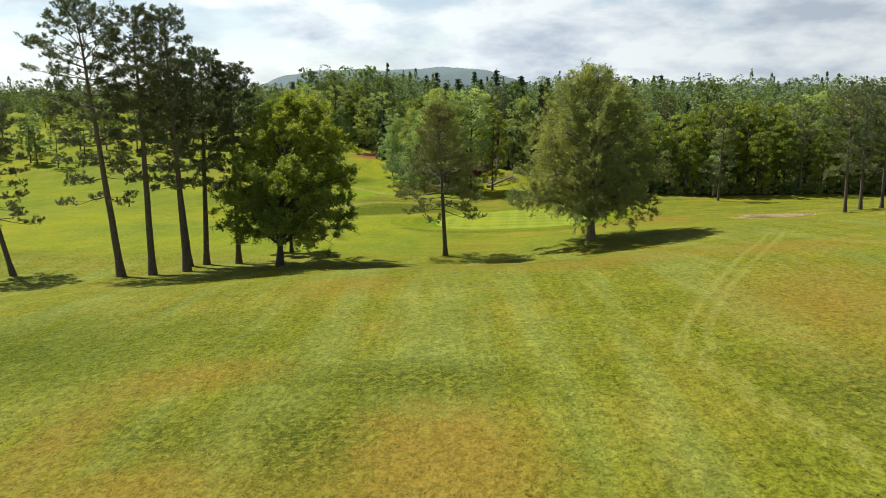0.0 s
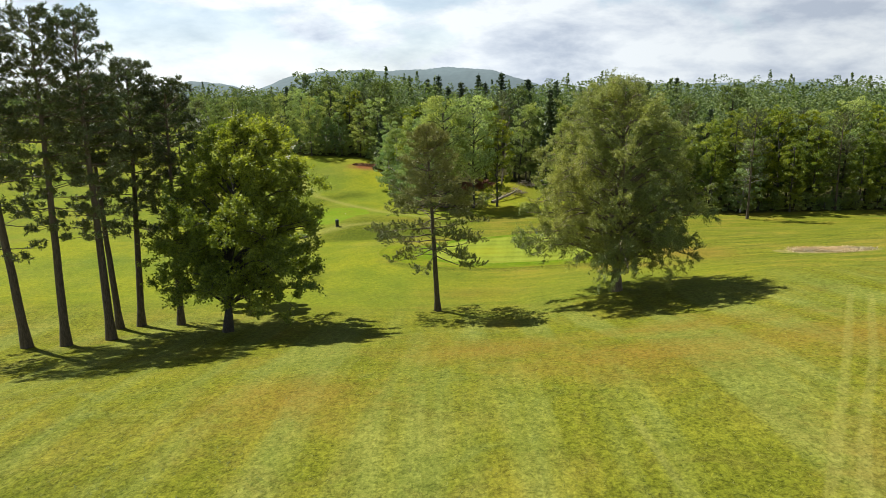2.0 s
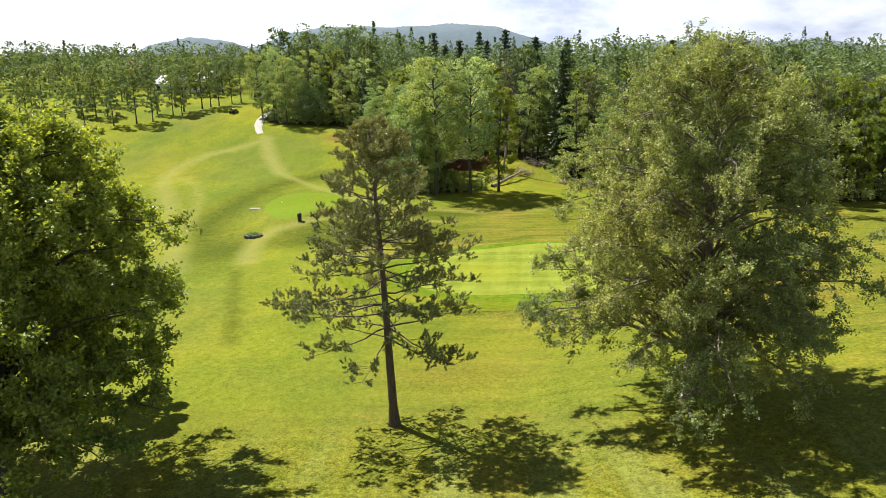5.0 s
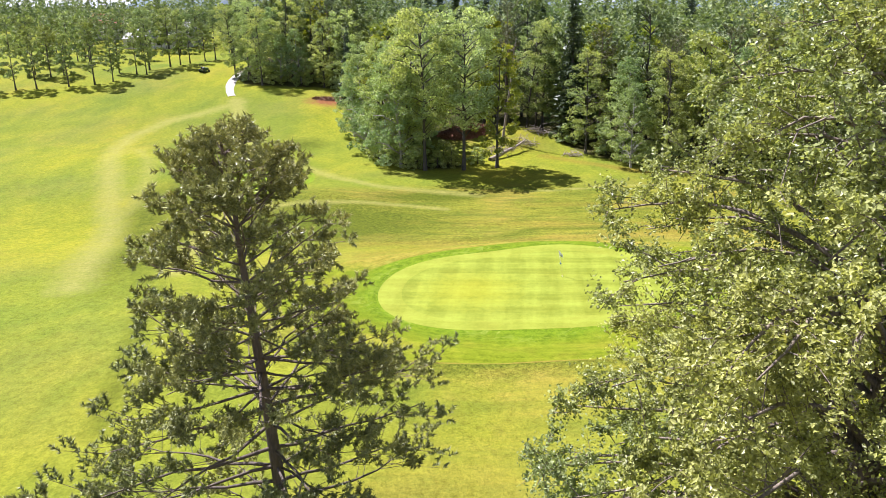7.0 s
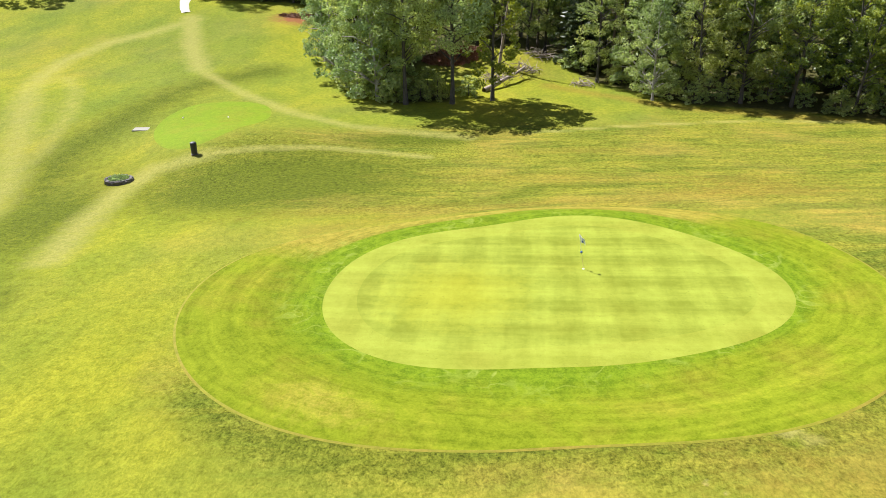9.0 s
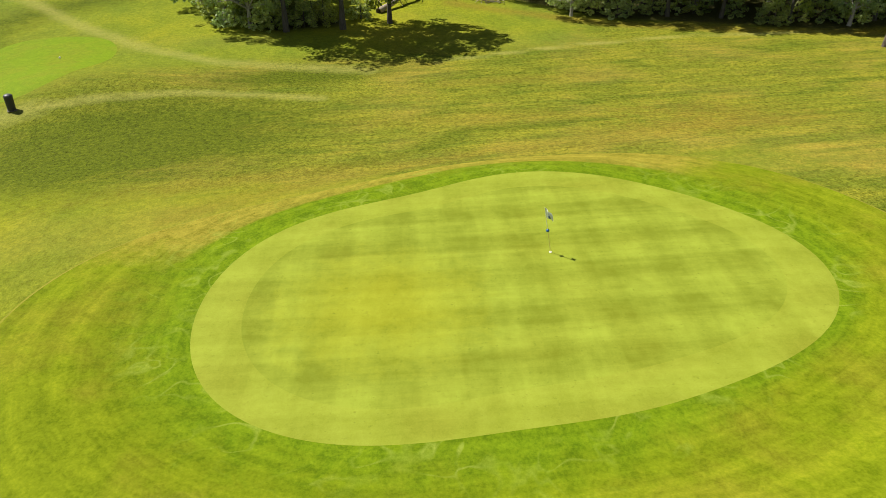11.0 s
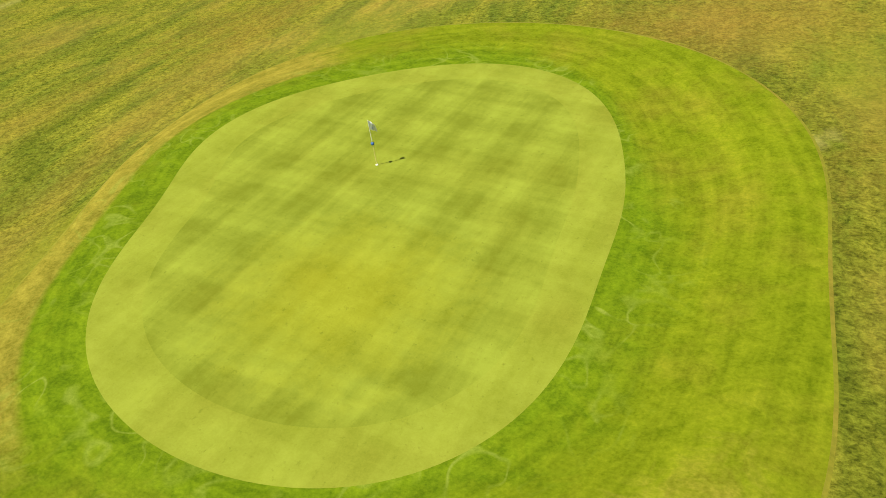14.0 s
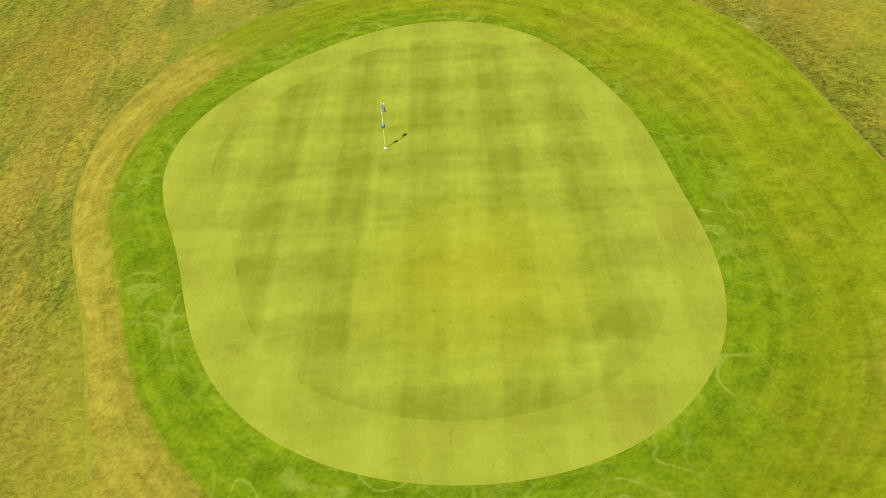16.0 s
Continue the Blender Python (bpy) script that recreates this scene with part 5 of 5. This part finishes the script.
def stone_ring():
    e = thing("stone_planter", on(-23.0, 130.7), "low round stone planter with grass in it", "planter")
    r = random.Random(3)
    for k in range(14):
        a = k * 2 * math.pi / 14
        bm = bmesh.new()
        bmesh.ops.create_cube(bm, size=1, matrix=pose(1.05 * math.cos(a), 0.9 * math.sin(a), 0.16, 0, r.uniform(-8, 8), math.degrees(a)) @ Matrix.Diagonal((0.34, 0.46, 0.42 + r.uniform(-0.06, 0.08), 1)))
        bmesh.ops.bevel(bm, geom=bm.edges[:], offset=0.07, segments=2, affect="EDGES")
        for v in bm.verts:
            v.co += Vector((r.uniform(-1, 1), r.uniform(-1, 1), r.uniform(-1, 1))) * 0.025
        part_bm("stone", bm, STONE, e)
    rg = np.random.default_rng(5)
    a, d = rg.uniform(0, 2 * math.pi, 500), np.sqrt(rg.uniform(0, 1, 500)) * 0.85
    pts = np.stack([d * np.cos(a), 0.85 * d * np.sin(a), 0.2 + 0.25 * (1 - d) + rg.uniform(0, 0.15, 500)], -1)
    part("grass", leaf_mesh("grass", pts, 0.14, rg, PALE_LEAF, 0.0, 2.6), e, "tuft of pale green plants")


def tee_mat():
    e = thing("stone_slab", on(-26.8, 145.7), "pale flat slab set in the grass", "slab", turn=4)
    bm = bmesh.new()
    block(bm, (0, 0, 0.0), (1.7, 1.2, 0.12), (0, 0, 0), 0.03)
    part_bm("slab", bm, CONCRETE, e)


def tee_marker(x, y):
    e = thing("tee_marker", on(x, y, 0.05), "small white round tee marker on the turf", "marker", "tee markers")
    bm = bmesh.new()
    bmesh.ops.create_uvsphere(bm, u_segments=12, v_segments=8, radius=0.09, matrix=pose(0, 0, 0.08))
    part_bm("ball", bm, WHITE, e)
    bm = bmesh.new()
    rod(bm, (0, 0, -0.08), (0, 0, 0.04), 0.012)
    part_bm("spike", bm, BLACK, e)


def fallen_log():
    e = thing("fallen_log", on(10.4, 161.5), "bleached fallen tree trunk lying on the bank", "log")
    rg = np.random.default_rng(9)
    w = Wood(9)
    ux, uy = 0.62, 0.78
    L = np.linspace(0, 9.0, 8)
    pts = np.stack([L * ux, L * uy, [float(height(10.4 + l * ux, 161.5 + l * uy)) - e.location.z + 0.30 + 0.10 * l for l in L]], -1)
    pts += rg.normal(0, 0.05, pts.shape)
    w.limb(pts, np.linspace(0.34, 0.15, 8))
    part("trunk", w.mesh("trunk", DEAD_WOOD), e)
    for k in range(12):
        p = pts[rg.integers(3, 8)]
        d = np.array([ux, uy, 0.3]) + rg.normal(0, 0.7, 3)
        d[2] = abs(d[2]) * 0.8
        d /= np.linalg.norm(d)
        m = rg.uniform(1.0, 2.8)
        w = Wood(5)
        w.limb([p, p + d * m * 0.5 + rg.normal(0, 0.1, 3), p + d * m], [0.06, 0.04, 0.012])
        part("branch", w.mesh("branch", DEAD_WOOD), e, "bare broken branch")


def brush_pile(x, y, s, label="heap of dead branches on the bank"):
    e = thing("brush_pile", on(x, y), label, "brush pile", "brush piles")
    rg = np.random.default_rng(int(x * 10))
    for k in range(44):
        c = rg.normal(0, 0.42 * s, 3)
        c[2] = abs(c[2]) * 0.45
        d = rg.normal(size=3) * (1, 1, 0.3)
        d /= np.linalg.norm(d)
        m = rg.uniform(0.6, 1.4) * s
        w = Wood(5)
        w.limb([c - d * m * 0.5, c + rg.normal(0, 0.06, 3), c + d * m * 0.5], [0.045, 0.038, 0.014])
        part("stick", w.mesh("stick", DEAD_WOOD), e)


def dead_tree(x, y, H):
    e = thing("dead_tree", on(x, y, -0.1), "bare reddish dead tree leaning by the clearing", "tree")
    rg = np.random.default_rng(15)
    w = Wood(7)
    t = np.linspace(0, 1, 8)
    axis = np.stack([0.10 * H * t + rg.normal(0, 0.06, 8), rg.normal(0, 0.06, 8), H * t], -1)
    w.limb(axis, 0.22 * (1 - t) + 0.02)
    for k in range(26):
        f = rg.uniform(0.3, 0.97)
        p = np.array([np.interp(f, t, axis[:, n]) for n in range(3)])
        a, m = rg.uniform(0, 2 * math.pi), rg.uniform(0.8, 2.6) * (1.2 - f)
        q = p + m * np.array([math.cos(a), math.sin(a), rg.uniform(-0.1, 0.7)])
        w.limb([p, (p + q) / 2 + (0, 0, 0.1), q], [0.05, 0.03, 0.01], 4)
    part("trunk", w.mesh("trunk", DEAD_WOOD), e)


def bracken(x, y, rx, ry, n, seed):
    rg = np.random.default_rng(seed)
    a, d = rg.uniform(0, 2 * math.pi, n), np.sqrt(rg.uniform(0, 1, n))
    px, py = x + rx * d * np.cos(a), y + ry * d * np.sin(a)
    up = (1 - d ** 2) * 0.22 * min(rx, ry) * (0.6 + 0.4 * np.sin(px * 1.7) * np.cos(py * 1.3))
    pts = np.stack([px, py, height(px, py) + up * rg.uniform(0.3, 1, n) + 0.05], -1)
    tagged(new("dead_bracken", leaf_mesh("fronds", pts, 0.26, rg, BRACKEN, 0.5, 2.6)), "rust-brown dead bracken on the ground", "bracken", kind="stuff")


def dry_grass(x, y, rx, ry, n, seed):
    rg = np.random.default_rng(seed)
    a, d = rg.uniform(0, 2 * math.pi, n), np.sqrt(rg.uniform(0, 1, n)) * rg.uniform(0.6, 1.25, n)
    u, v = rx * d * np.cos(a), ry * d * np.sin(a) * (1 + 0.4 * np.sin(3 * a))
    px, py = x + u, y + v - 0.25 * u
    pts = np.stack([px, py, height(px, py) + rg.uniform(0.02, 0.25, n)], -1)
    tagged(new("dry_grass", leaf_mesh("tufts", pts, 0.09, rg, STRAW, 1.4, 2.6)), "patch of bleached dry grass on the rise", "grass", kind="stuff")


def house(x, y, size, wall_h, roof_h, roof_mat, turn, label):
    e = thing("house", on(x, y, -0.2), label, "house", turn=turn)
    L, D = size
    bm = bmesh.new()
    block(bm, (0, 0, wall_h / 2), (L, D, wall_h))
    part_bm("wall", bm, RENDERED, e)
    bm = bmesh.new()
    o = 0.5
    v = [bm.verts.new(p) for p in ((-L / 2 - o, -D / 2 - o, wall_h), (L / 2 + o, -D / 2 - o, wall_h), (L / 2 + o, D / 2 + o, wall_h), (-L / 2 - o, D / 2 + o, wall_h),
                                   (-L / 2 + D * 0.25, 0, wall_h + roof_h), (L / 2 - D * 0.25, 0, wall_h + roof_h))]
    for f in ((0, 1, 5, 4), (1, 2, 5), (2, 3, 4, 5), (3, 0, 4), (3, 2, 1, 0)):
        bm.faces.new([v[k] for k in f])
    roof = part_bm("roof", bm, roof_mat, e)
    bm = bmesh.new()
    block(bm, (L * 0.2, 0.6, wall_h + roof_h), (0.7, 0.6, 1.4))
    part_bm("chimney", bm, RENDERED, roof)
    for k in range(int(L // 3)):
        bm = bmesh.new()
        block(bm, (-L / 2 + 1.6 + 3 * k, -D / 2, wall_h * 0.55), (1.1, 0.12, 1.3), (0, 0, 0), 0.02)
        part_bm("window", bm, GLASS_DARK, e, "dark window")


def ride_on_mower(x, y):
    e = thing("ride_on_mower", on(x, y), "dark green ride-on mower parked on the fairway", "mower", turn=60)
    bm = bmesh.new()
    block(bm, (0.45, 0, 0.75), (1.3, 0.75, 0.55), (0, 0, 0), 0.08)
    block(bm, (-0.55, 0, 0.55), (0.9, 0.7, 0.2), (0, 0, 0), 0.04)
    part_bm("body", bm, MACHINE, e)
    bm = bmesh.new()
    block(bm, (-0.5, 0, 0.85), (0.5, 0.5, 0.12), (0, 0, 0), 0.04)
    block(bm, (-0.75, 0, 1.15), (0.12, 0.5, 0.5), (0, -10, 0), 0.04)
    part_bm("seat", bm, BLACK, e, "black seat")
    bm = bmesh.new()
    for s in (-0.42, 0.42):
        rod(bm, (-0.85, s, 0.6), (-0.85, s, 2.0), 0.035)
    rod(bm, (-0.85, -0.42, 2.0), (-0.85, 0.42, 2.0), 0.035)
    part_bm("roll_bar", bm, BLACK, e)
    bm = bmesh.new()
    rod(bm, (0.0, 0, 0.9), (-0.2, 0, 1.15), 0.025)
    bmesh.ops.create_cone(bm, cap_ends=True, segments=18, radius1=0.19, radius2=0.19, depth=0.03, matrix=pose(-0.21, 0, 1.16, 0, -40, 0))
    part_bm("steering_wheel", bm, BLACK, e)
    for px, r in ((0.85, 0.30), (-0.7, 0.42)):
        for s in (-0.55, 0.55):
            bm = bmesh.new()
            rod(bm, (px, s - 0.12, r), (px, s + 0.12, r), r, r, 24)
            bmesh.ops.bevel(bm, geom=bm.edges[:], offset=0.04, segments=1, affect="EDGES")
            part_bm("wheel", bm, RUBBER, e, "black tyre")
    bm = bmesh.new()
    block(bm, (0.1, 0, 0.2), (1.1, 1.7, 0.2), (0, 0, 0), 0.06)
    part_bm("cutting_deck", bm, MACHINE, e)


flagstick()
litter_bin()
stone_ring()
tee_mat()
for spot in ((-18.2, 148.5), (-23.4, 149.0)):
    tee_marker(*spot)
fallen_log()
brush_pile(16.5, 170.5, 2.4)
brush_pile(23.5, 165.5, 1.6, "small heap of dead twigs by the wood")
brush_pile(12.0, 168.0, 2.8)
dead_tree(12.9, 171.5, 16.5)
brush_pile(19.0, 176.0, 2.6)
bracken(7.0, 177.5, 5.0, 5.0, 2600, 81)
bracken(-20.8, 204.2, 3.6, 1.2, 320, 82)
dry_grass(43.4, 90.0, 3.6, 2.2, 5200, 83)
house(-92, 292, (15, 8), 3.4, 2.6, GREY_ROOF, 8, "low white house with a pale grey roof")
house(-84, 300, (8, 7), 4.6, 3.2, GREY_ROOF, -12, "white gabled house among trees")
house(-126, 336, (16, 9), 6.0, 3.6, TILES, 12, "house with a red tiled roof above trees")
ride_on_mower(-53.5, 226)
